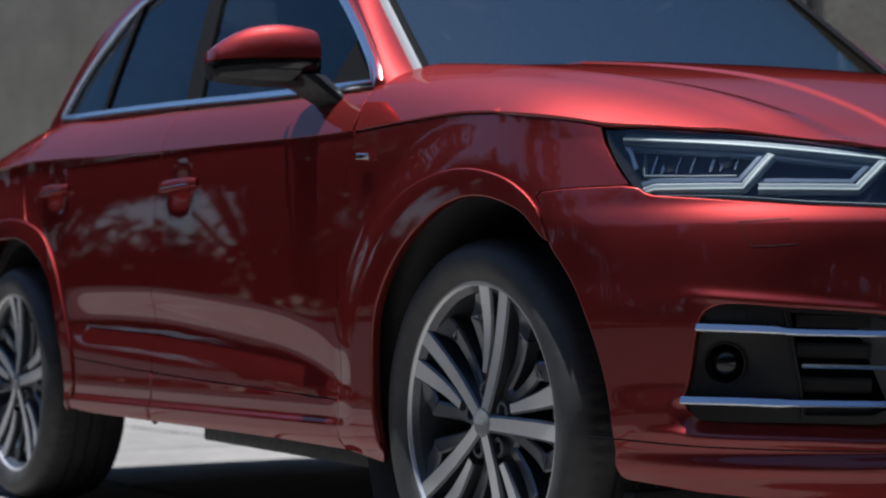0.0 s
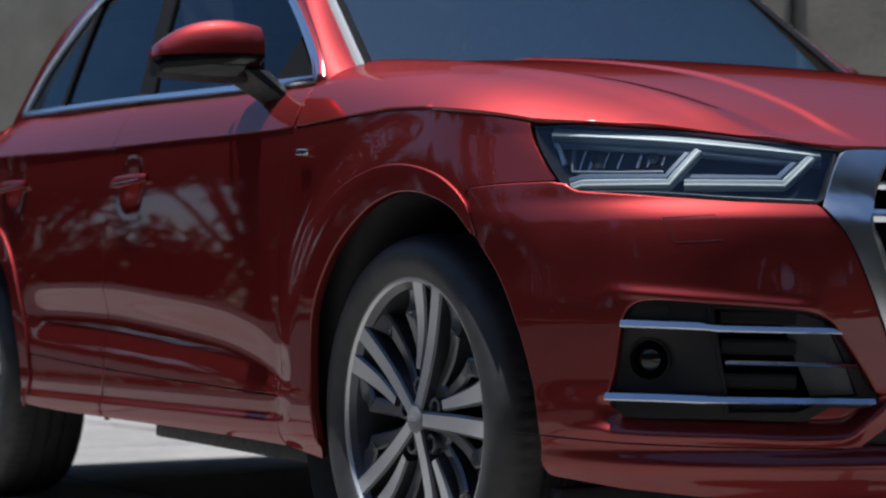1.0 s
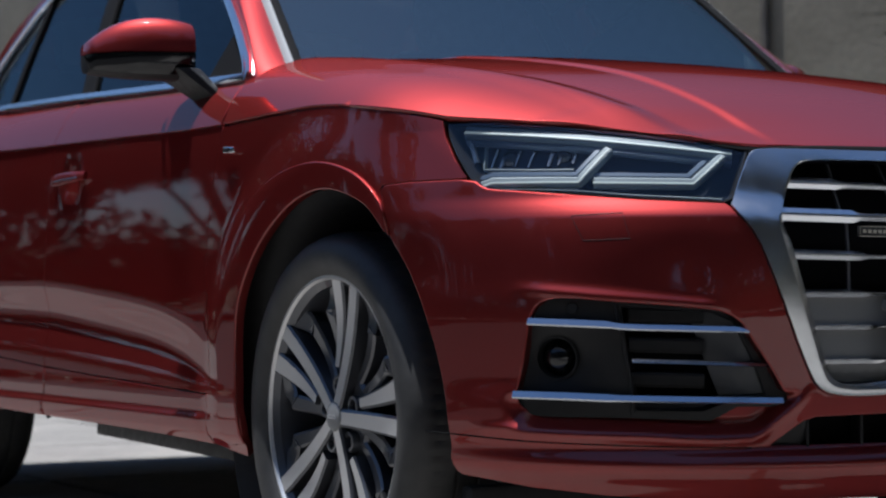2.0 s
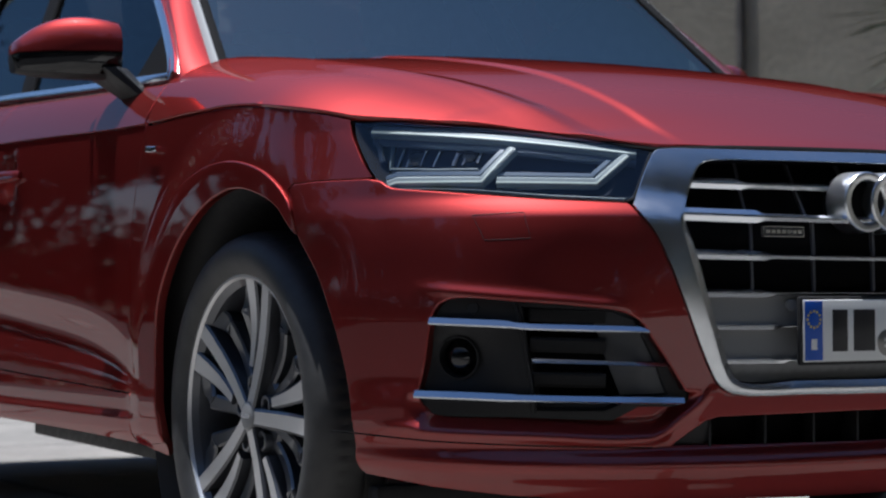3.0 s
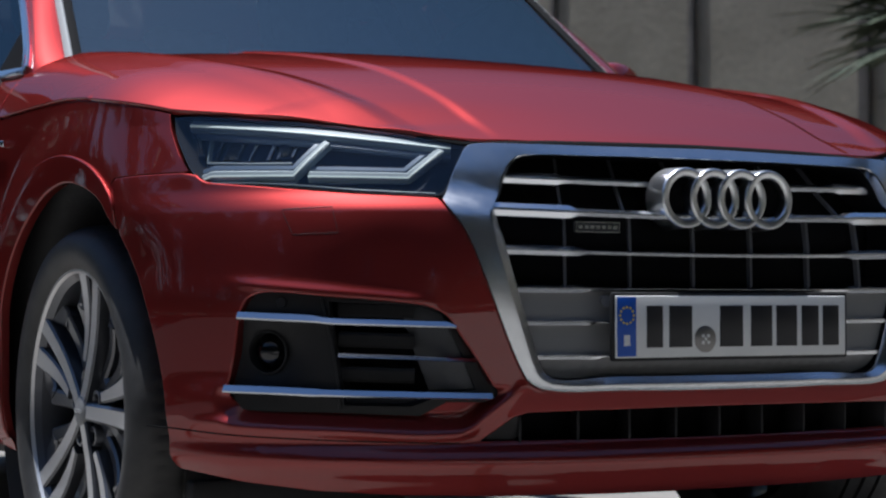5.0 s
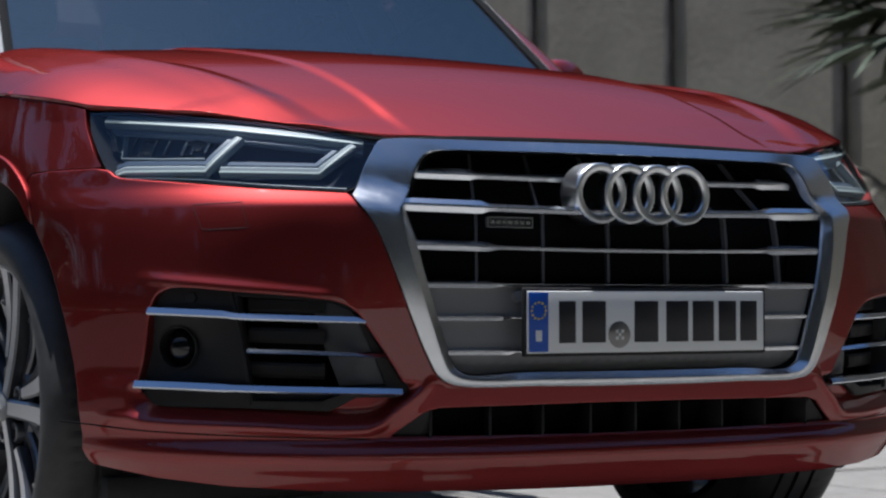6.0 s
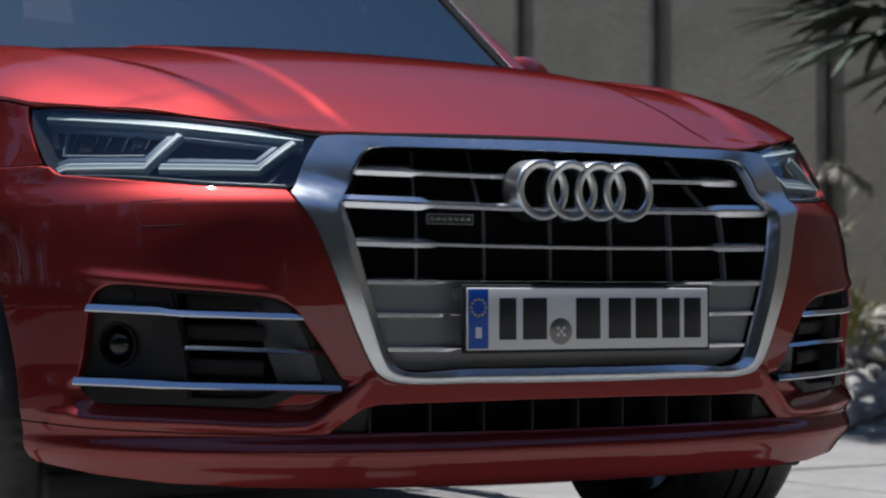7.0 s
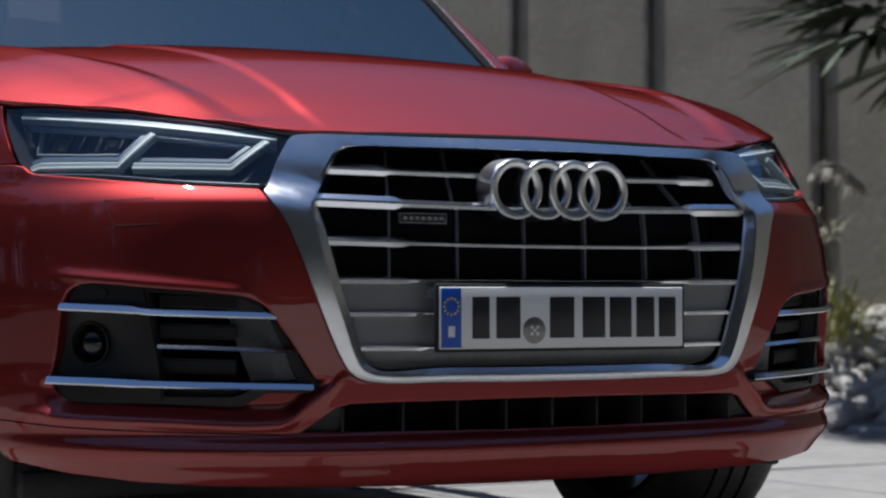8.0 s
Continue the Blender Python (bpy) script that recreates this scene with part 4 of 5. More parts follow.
# ---- headlights ----
light = tagged(new("headlight"), "clear headlight with pale light guides and dark bowl")
light.parent = car
lens_line = [(0.86 + (u - 0.86) * 0.992, 0.838 + (z - 0.838) * 0.985) for u, z in LAMP]
glass = panel("lens", lambda u, z: shell(u, z, 0.002), lens_line, LENS, light, flange=0, du=0.02, dv=0.012)
glass.visible_shadow = False
panel("bowl", lambda u, z: shell(u, z, 0.050), [(0.86 + (u - 0.86) * 1.0, 0.838 + (z - 0.838) * 1.0) for u, z in LAMP], DARKBLUE, light, flange=0, du=0.03, dv=0.02)
rows = []
for across, inset in ((1.0, 0.004), (0.985, 0.006), (0.965, 0.050)):
    rows.append([on(0.86 + (u - 0.86) * across, 0.838 + (z - 0.838) * across, inset) for u, z in LAMP])
loft("bowl_wall", rows, DEEPBLACK, light, closed_rows=True)


def guide(points, h, sharp=(), inset=0.014, deep=0.013, inner=1):
    """A frosted light guide, its core with a glow added for caught sunlight, and a blue-grey flank along its inner
    side.
    """
    strip_on(points, h, deep, inset, GUIDE, light, "light_guide", "grey frosted light guide", None, False, sharp)
    strip_on([(u, z - 0.002) for u, z in points], h * 0.26, 0.006, inset - 0.002, GUIDEGLOW, light, "guide_core", "pale guide core, glow added to stand for caught sunlight", None, False, sharp)
    strip_on([(u + 0.012 * (inner > 0), z + inner * h * 0.75) for u, z in points], h * 0.62, 0.010, inset + 0.012, GUIDESIDE, light, "guide_flank", "blue-grey flank of the light guide", None, False, sharp)


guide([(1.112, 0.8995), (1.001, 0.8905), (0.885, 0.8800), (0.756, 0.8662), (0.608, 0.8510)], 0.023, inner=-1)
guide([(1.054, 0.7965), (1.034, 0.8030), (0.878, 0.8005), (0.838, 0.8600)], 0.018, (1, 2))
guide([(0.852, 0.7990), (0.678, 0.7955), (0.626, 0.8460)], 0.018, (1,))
strip_on([(1.112, 0.884), (1.100, 0.872), (1.082, 0.840)], 0.012, 0.02, 0.026, REFLECTOR, light, "side_reflector")
strip_on([(1.060, 0.790), (0.907, 0.7845), (0.763, 0.7725), (0.625, 0.7655)], 0.0026, 0.01, 0.012, GUIDE, light, "lower_trim", "thin pale line")
strip_on([(0.842, 0.862), (0.75, 0.853), (0.655, 0.843), (0.676, 0.806), (0.75, 0.806), (0.84, 0.809)], 0.008, 0.01, 0.044, DARKBLUE, light, "inner_step")
for u, z, tall, wide in ((1.058, 0.848, 0.044, 0.005), (1.040, 0.842, 0.030, 0.007), (1.012, 0.850, 0.040, 0.004), (0.986, 0.846, 0.034, 0.006), (0.950, 0.850, 0.040, 0.008), (0.932, 0.848, 0.034, 0.005), (0.906, 0.852, 0.036, 0.006)):
    strip_on([(u, z - tall / 2), (u - 0.002, z), (u - 0.006, z + tall / 2)], wide, 0.012, 0.040, REFLECTOR, light, "lamp_module")
strip_on([(1.078, 0.872), (1.070, 0.828), (0.98, 0.824), (0.90, 0.823)], 0.004, 0.01, 0.036, GUIDE, light, "module_rim", "", None, False, (1,))
for u, z, r in ((1.030, 0.846, 0.018), (0.928, 0.848, 0.016)):
    bm = bmesh.new()
    lathe(bm, [(0.0, -0.014), (r * 0.5, -0.012), (r * 0.85, -0.005), (r, 0.002), (r * 1.05, 0.02)], 28)
    o = part("projector_lens", bm, GLOSSBLACK, light)
    o.matrix_world = Matrix.Translation(on(u, z, 0.050)) @ out_way(u, z).to_track_quat("-Y", "Z").to_matrix().to_4x4()
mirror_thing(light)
for o in car.children_recursive:
    if o.name.startswith("lens"):
        o.visible_shadow = False
# black gap between bonnet and lamps
for sgn in (1, -1):
    pts = resample(rounded([(1.150, 0.916), (1.083, 0.917), (0.938, 0.904), (0.730, 0.881), (0.590, 0.8575), (0.40, 0.8595), (0.0, 0.8620)], False, 6), 60)
    sweep("bonnet_seal", [on(sgn * u, z - 0.0015, 0.018) for u, z in pts], rounded_bar(0.014, 0.016, 0.004), DEEPBLACK, car, False, [out_way(sgn * u, z) for u, z in pts])


# ---- cabin: pillars, glass, roof ----
def lean(x, z, out=0.0):
    """The leaning side of the cabin at x and z."""
    zb, yb = belt(x)
    d = max(0.0, z - zb)
    return x, -(yb + out - 0.40 * d - 0.16 * d * d), z


def screen_edge(z):
    d = z - 1.103
    return Vector((-0.472 - 1.36 * d, -(0.780 - 0.31 * d), z))


def tuck(z):
    """How far the left side of the cabin is pulled in to fit the camera's view."""
    return max(0.0, 0.062 - 0.20 * (z - 1.18)) * step(1.04, 1.12, z) if z > 1.04 else 0.0


def left_of(ob):
    """The same part on the left side of the cabin, pulled in by tuck()."""
    c = mirrored(ob)
    for v in c.data.vertices:
        v.co.y -= tuck(v.co.z)
    return c


def screen(v, z):
    """The windscreen, bowed forward in the middle."""
    e = screen_edge(z)
    return e.x + 0.16 * (1 - v * v), v * -e.y - max(0.0, v) * tuck(z), z + 0.02 * (1 - v * v)


DLO = [(-0.522, 1.085), (-1.05, 1.107), (-1.63, 1.136), (-2.17, 1.161), (-2.60, 1.181), (-2.675, 1.192), (-2.665, 1.222), (-2.59, 1.324), (-2.49, 1.412), (-2.40, 1.483), (-2.25, 1.530), (-1.95, 1.553), (-1.60, 1.560),
       (-1.38, 1.545), (-1.18, 1.485), (-1.00, 1.405), (-0.846, 1.322), (-0.712, 1.239), (-0.616, 1.172), (-0.559, 1.127)]
dlo = rounded(DLO, True, 6, (0,))
frame_line = [(-0.492, 1.078)] + [(x, belt(x)[0] + 0.002) for x in np.linspace(-0.54, -2.93, 30)]
PILLAR_FRONT = [(-1.33, 1.592), (-1.15, 1.520), (-0.970, 1.425), (-0.815, 1.332), (-0.688, 1.246), (-0.590, 1.176), (-0.500, 1.095)]
frame_line += rounded([(-2.93, 1.17), (-2.90, 1.20), (-2.84, 1.26), (-2.78, 1.345), (-2.68, 1.435), (-2.57, 1.490), (-2.40, 1.556), (-2.10, 1.592), (-1.60, 1.608)] + PILLAR_FRONT, False, 5)[1:]
side_frame = panel("side_frame", lean, frame_line, PAINT, car, [[(x, z) for x, z in dlo]], "red pillars and roof edge", du=0.03, dv=0.02, flange=0.006)
left_of(side_frame)
side_glass = panel("side_window", lambda x, z: lean(x, z, -0.008), dlo, WINDOW, car, (), "dark tinted side window", du=0.05, dv=0.03, flange=0)
side_glass.visible_shadow = False
left_of(side_glass).visible_shadow = False
trim_path = [Vector(lean(x, z, 0.003)) for x, z in dlo]
trim_up = [slope(lean, x, z) for x, z in dlo]
trim_up = [n if n.y < 0 else -n for n in trim_up]
left_of(sweep("window_trim", trim_path, rounded_bar(0.022, 0.018, 0.004), CHROME, car, True, trim_up, "satin chrome window surround"))
for a, b, w in (((-1.545, 1.125), (-1.755, 1.545), 0.085), ((-2.265, 1.15), (-2.335, 1.50), 0.028)):
    pts = [lean(a[0] + (b[0] - a[0]) * k / 8, a[1] + (b[1] - a[1]) * k / 8, -0.004) for k in range(9)]
    left_of(sweep("window_pillar", pts, rounded_bar(w, 0.012, 0.003), DEEPBLACK, car, False, [(0, -1, 0.4)] * 9, "black window pillar"))
quarter_light = [Vector(lean(x, z, -0.004)) for x, z in ((-0.575, 1.094), (-0.760, 1.104), (-0.700, 1.222), (-0.640, 1.182))]
bm = bmesh.new()
bm.faces.new([bm.verts.new(p) for p in quarter_light])
r = bmesh.ops.extrude_face_region(bm, geom=list(bm.faces))
bmesh.ops.translate(bm, verts=[v for v in r["geom"] if isinstance(v, bmesh.types.BMVert)], vec=(0, 0.012, 0))
left_of(part("window_corner", bm, DEEPBLACK, car, "black corner piece of the window", False))

# front pillars, between screen and side frame
zs = np.linspace(1.045, 1.575, 16)
rows = []
for z in zs:
    e = screen_edge(z)
    q = rounded([(-0.46, 1.045)] + PILLAR_FRONT[::-1], False, 6)
    x = float(np.interp(z, [p[1] for p in q], [p[0] for p in q]))
    s = Vector(lean(x, z))
    mid = (e + s) / 2 + Vector((0.003, -0.006, 0.002))
    rows.append([s + Vector((0, 0.02, 0)), s, s * 0.75 + mid * 0.25 + Vector((0.001, -0.004, 0.001)), mid, e * 0.75 + mid * 0.25 + Vector((0.002, -0.003, 0.002)), e, e + Vector((-0.02, 0.02, -0.01))])
left_of(loft("front_pillar", rows, PAINT, car, "red front pillar", sharp=80))
pts = [screen_edge(z) + Vector((0.006, -0.002, 0.004)) for z in zs]
sweep("screen_trim", pts, rounded_bar(0.020, 0.008, 0.003), PALETRIM, car, False, [(0.20, -0.85, 0.45)] * len(pts), "pale strip along the windscreen")
# the left strip is slimmer to fit the camera's view
far = [Vector((p.x, -p.y - tuck(p.z), p.z)) for p in pts]
sweep("screen_trim", far, rounded_bar(0.007, 0.006, 0.002), PALETRIM, car, False, [(0.20, 0.85, 0.45)] * len(pts), "pale strip along the windscreen")
pts = [screen_edge(z) + Vector((0.005, 0.016, 0.009)) for z in zs]
left_of(sweep("screen_rubber", pts, rounded_bar(0.026, 0.006, 0.002), DEEPBLACK, car, False, [(0.55, 0.0, 0.83)] * len(pts)))
line_v = [(v, 1.09) for v in np.linspace(-0.995, 0.995, 20)] + [(0.995, z) for z in np.linspace(1.12, 1.55, 12)] + [(v, 1.56) for v in np.linspace(0.99, -0.99, 20)] + [(-0.995, z) for z in np.linspace(1.55, 1.12, 12)]
windscreen = panel("windscreen", screen, line_v, SCREEN, car, (), "large raked windscreen mirroring the sky", du=0.06, dv=0.03, flange=0, hub=(-1.6, 0, 0.9))
windscreen.visible_shadow = False
# dark edge band of the screen and wipers
bm = bmesh.new()
lo = [Vector(screen(v, 1.09)) + Vector((-0.006, 0, -0.004)) for v in np.linspace(-0.99, 0.99, 30)]
hi = [Vector(screen(v, 1.125)) + Vector((-0.006, 0, -0.004)) for v in np.linspace(-0.99, 0.99, 30)]
a, b = [bm.verts.new(p) for p in lo], [bm.verts.new(p) for p in hi]
for i in range(29):
    bm.faces.new((a[i], a[i + 1], b[i + 1], b[i]))
part("screen_band", bm, BLACK, car)

# roof, tail and underside
xs = np.linspace(-1.26, -2.93, 28)
rows = []
q = [(-2.93, 1.17), (-2.84, 1.26), (-2.78, 1.345), (-2.68, 1.435), (-2.57, 1.490), (-2.40, 1.556), (-2.10, 1.592), (-1.60, 1.608), (-1.30, 1.590), (-1.2, 1.57)]
for x in xs:
    z = float(np.interp(x, [p[0] for p in q], [p[1] for p in q]))
    y = -lean(x, z)[1]
    rows.append([(x - 0.10 * (1 - (t * t)) * (1 - step(-2.93, -2.5, x)), t * y, z + 0.055 * (1 - t * t) * (1 if x > -2.85 else 0.5)) for t in np.linspace(-1, 1, 17)])
loft("roof", rows, PAINT, car, "red roof")
rows = []
for z in (0.30, 0.45, 0.6, 0.8, 0.95, 1.03):
    w = half_width(-3.70, z)
    rows.append([(-3.70 - 0.10 * (1 - t ** 4), t * w, z) for t in np.linspace(-1, 1, 17)])
rows.append([(-3.66 - 0.10 * (1 - t ** 4), t * 0.52, 1.12) for t in np.linspace(-1, 1, 17)])
rows.append([(-2.95 - 0.12 * (1 - t * t), t * belt(-2.93)[1], 1.175) for t in np.linspace(-1, 1, 17)])
loft("tailgate", rows, PAINT, car, "red tailgate")
for nm, m, size in (("sill_tray", pose(-1.02, 0, 0.262, 0, 1.0), (1.05, 1.66, 0.052)), ("underbody", pose(-1.42, 0, 0.31), (4.2, 1.08, 0.08)), ("front_undertray", pose(0.45, 0, 0.250), (0.46, 1.10, 0.02)),
                    ("wheel_bay_cover", pose(-0.10, 0, 0.86), (0.66, 1.66, 0.02)), ("bulkhead", pose(-0.47, 0, 0.60), (0.03, 1.74, 0.55))):
    bm = bmesh.new()
    box(bm, m, *size, 0.005)
    part(nm, bm, BLACK, car)
for sgn in (1, -1):
    bm = bmesh.new()
    box(bm, pose(0.40, sgn * 0.64, 0.228), 0.04, 0.44, 0.055, 0.010)
    part("wheel_deflector", bm, BLACK, car)
# wheel housings
for cx, sgn in ((0.02, 1), (0.02, -1), (-2.80, 1), (-2.80, -1)):
    rows = []
    for a in np.linspace(-6, 208, 30):
        c, s = math.cos(radians(a)), math.sin(radians(a))
        rows.append([(cx + r * c, sgn * y, 0.38 + r * s) for r, y in (((0.500, 0.926) if a > 95 and cx > -1 else (0.470, 0.872)), (0.425, 0.868), (0.420, 0.74), (0.418, 0.60))] + [(cx + 0.10 * c, sgn * 0.59, 0.38 + 0.1 * s)])
    loft("wheel_housing", rows, BLACK, car)
# hidden box added to keep daylight out of the engine bay
bm = bmesh.new()
box(bm, pose(0.10, 0, 0.60), 0.90, 1.10, 0.56, 0.05)
part("engine_cover", bm, BLACK, car)

# cabin furniture
bm = bmesh.new()
box(bm, pose(-0.78, 0, 1.02, 0, 6), 0.62, 1.50, 0.14, 0.05)
part("dashboard", bm, LEATHER, car, "dark dashboard")
bm = bmesh.new()
box(bm, pose(-1.95, 0, 0.52), 2.6, 1.50, 0.06, 0.01)
part("cabin_floor", bm, CLOTH, car)


def seat(x, y, wide, mat=LEATHER):
    e = tagged(new("car_seat"), ("pale" if mat == PALELEATHER else "dark") + " leather car seat with headrest")
    e.parent = car
    for nm, m, s in (("cushion", pose(x + 0.18, y, 0.70, 0, -8), (0.50, wide, 0.18)), ("backrest", pose(x - 0.10, y, 1.02, 0, -18), (0.16, wide, 0.62)), ("headrest", pose(x - 0.20, y, 1.42, 0, -14), (0.11, min(wide * 0.55, 0.30), 0.20))):
        bm = bmesh.new()
        box(bm, m, *s, 0.05)
        part(nm, bm, mat, e)
    return e


seat(-1.50, 0.38, 0.52)
seat(-1.50, -0.38, 0.52)
seat(-2.45, 0.40, 0.62, PALELEATHER)
seat(-2.45, -0.40, 0.62, PALELEATHER)
bm = bmesh.new()
ring = [(0.19 * math.cos(a), 0.19 * math.sin(a)) for a in np.linspace(0, 2 * math.pi, 40, endpoint=False)]
part("steering_hub", bm_box := (lambda b: (box(b, pose(-1.02, 0.38, 1.06, 0, -65), 0.14, 0.16, 0.05, 0.02), b)[1])(bmesh.new()), LEATHER, car)
bm.free()
wheel_m = pose(-1.02, 0.38, 1.06, 0, 65)
sweep("steering_wheel", [wheel_m @ Vector((a, b, 0)) for a, b in ring], rounded_bar(0.03, 0.03, 0.01), LEATHER, car, True, [wheel_m.to_3x3() @ Vector((0, 0, 1))] * 40, "dark steering wheel")
bm = bmesh.new()
box(bm, pose(-1.02, 0, 1.47, 0, -25), 0.03, 0.24, 0.07, 0.012)
part("rear_view_mirror", bm, BLACK, car)

# ---- door handles and wing badge ----
for door_right, door_left, x, z in ((door_f, door_fl, -1.425, 0.9085), (door_r, door_rl, -2.350, 0.9420)):
    for d, sgn in ((door_right, -1), (door_left, 1)):
        pts, ups = [], []
        for k in range(13):
            t = -1 + k / 6
            pts.append((x + 0.115 * t, sgn * (half_width(x, z) + 0.020 - 0.018 * t ** 4), z + 0.003 * t))
            ups.append((0, sgn, 0.15))
        sc = [(1 - 0.35 * abs(-1 + k / 6) ** 3, 1.0) for k in range(13)]
        sweep("door_handle", pts, rounded_bar(0.030, 0.016, 0.006), PAINT, d, False, ups, "red door handle with a chrome edge", sc)
        sweep("handle_trim", [(p[0], p[1] + sgn * 0.006, p[2] - 0.004) for p in pts[1:-1]], rounded_bar(0.006, 0.006, 0.002), CHROME, d, False, ups[1:-1])
bm = bmesh.new()
box(bm, pose(-0.425, -0.9525, 0.917, 0, 4), 0.054, 0.006, 0.014, 0.003)
wb = part("wing_badge", bm, CHROME, car, "small chrome badge on the wing")
bm = bmesh.new()
box(bm, pose(-0.432, -0.9558, 0.917, 0, 4), 0.030, 0.003, 0.009, 0.001)
part("badge_stroke", bm, BLACK, wb)

# ---- wing mirrors ----
def mirror_ring(t, grow=0.0):
    """A section of the mirror body; t runs from the car outwards."""
    y = -(0.915 + 0.206 * t)
    swell = max(0.25, 1 - 0.30 * (1 - t) ** 4 - 0.75 * t ** 5)
    x = -0.738 - 0.100 * t ** 1.6
    top, low = 1.155 + 0.087 * max(0.15, 1 - 0.20 * (1 - t) ** 3 - 0.72 * t ** 3.7), 1.155 - 0.060 * (1 - 0.30 * t ** 3)
    pts = []
    for k in range(28):
        a = 2 * math.pi * k / 28
        ca, sa = math.cos(a), math.sin(a)
        fx = (abs(ca) ** 0.75) * (0.062 if ca > 0 else 0.050) * (1 if ca > 0 else -1) * (0.55 + 0.45 * swell)
        fz = (abs(sa) ** 0.8) * ((top - 1.155) if sa > 0 else (1.155 - low)) * (1 if sa > 0 else -1)
        pts.append(Vector((x + fx * (1 + grow), y, 1.155 + fz * (1 + grow))))
    return pts


mirror = tagged(new("wing_mirror"), "red and black wing mirror on a black foot")
mirror.parent = car
rings = [mirror_ring(t) for t in np.linspace(0, 1, 26)]
MZ = 1.155


def end_point(r, dy):
    return Vector((sum(p.x for p in r) / 28, r[0].y + dy, MZ))


for nm, mat, ids, lab, lift in (("mirror_cap", PAINT, range(0, 15), "red mirror cap", 0.0025), ("mirror_band", GLOSSBLACK, range(24, 29), "gloss black band under the cap", 0.0),
                                ("mirror_body", BLACK, range(14, 25), "black mirror body", 0.0)):
    rows = [[r[i % 28] + Vector((0, 0, max(lift, 0.0))) for i in ids] for r in rings]
    rows = [[end_point(rings[0], 0.004)] * len(rows[0])] + rows + [[end_point(rings[-1], -0.005)] * len(rows[0])]
    bm = bmesh.new()
    vs = [[bm.verts.new(p) for p in r] for r in rows]
    for i in range(len(rows) - 1):
        for j in range(len(rows[0]) - 1):
            bm.faces.new((vs[i][j], vs[i][j + 1], vs[i + 1][j + 1], vs[i + 1][j]))
    bmesh.ops.remove_doubles(bm, verts=bm.verts, dist=1e-5)
    part(nm, bm, mat, mirror, lab, True, 50)
foot = []
for t in np.linspace(0, 1, 8):
    c = Vector((-0.742, -0.935, 1.116)).lerp(Vector((-0.684, -0.872, 1.048)), t)
    half_long, half_thick = 0.074 - 0.022 * t, 0.030 - 0.012 * t
    foot.append([c + Vector((half_long * x, half_thick * y, 0.004 * x)) for x, y in ((1, 0.1), (0.85, 0.9), (-0.8, 1.0), (-1, 0.7), (-1, -0.7), (-0.8, -1.0), (0.85, -0.9), (1, -0.1))])
loft("mirror_foot", foot, BLACK, mirror, closed_rows=True, sharp=30)
bm = bmesh.new()
box(bm, pose(-0.822, -1.008, 1.160, 0, 0, 28), 0.006, 0.145, 0.085, 0.002)
part("mirror_glass", bm, BRIGHT, mirror)
# the left mirror is shifted inwards to fit the camera's view
for o in mirror_thing(mirror).children:
    o.data.transform(Matrix.Translation((-0.02, -0.115, -0.008)))


# ---- wheels ----
def spoke(bm, a0, r0, w0, a1, r1, w1, front0, front1, deep, face=0, body=1):
    """A tapering arm from (angle, radius) a0, r0 to a1, r1; its front is machined, its flanks painted."""
    n, rows = 6, []
    p0, p1 = Vector((r0 * math.cos(a0), 0, r0 * math.sin(a0))), Vector((r1 * math.cos(a1), 0, r1 * math.sin(a1)))
    d = (p1 - p0).normalized()
    s = Vector((-d.z, 0, d.x))
    for i in range(n + 1):
        t = i / n
        c, w = p0.lerp(p1, t), w0 + (w1 - w0) * t
        y = front0 + (front1 - front0) * t + 0.008 * math.sin(math.pi * t)
        rows.append([bm.verts.new(c + s * x + Vector((0, yy, 0))) for x, yy in ((-w / 2, y + deep), (-w / 2 - 0.004, y + 0.004), (-w / 2 + 0.001, y), (w / 2 - 0.001, y), (w / 2 + 0.004, y + 0.004), (w / 2, y + deep))])
    for i in range(n):
        for j in range(5):
            f = bm.faces.new((rows[i][j], rows[i][j + 1], rows[i + 1][j + 1], rows[i + 1][j]))
            f.material_index = face if j == 2 else body
    for r in (rows[0], rows[-1][::-1]):
        f = bm.faces.new(r)
        f.material_index = body


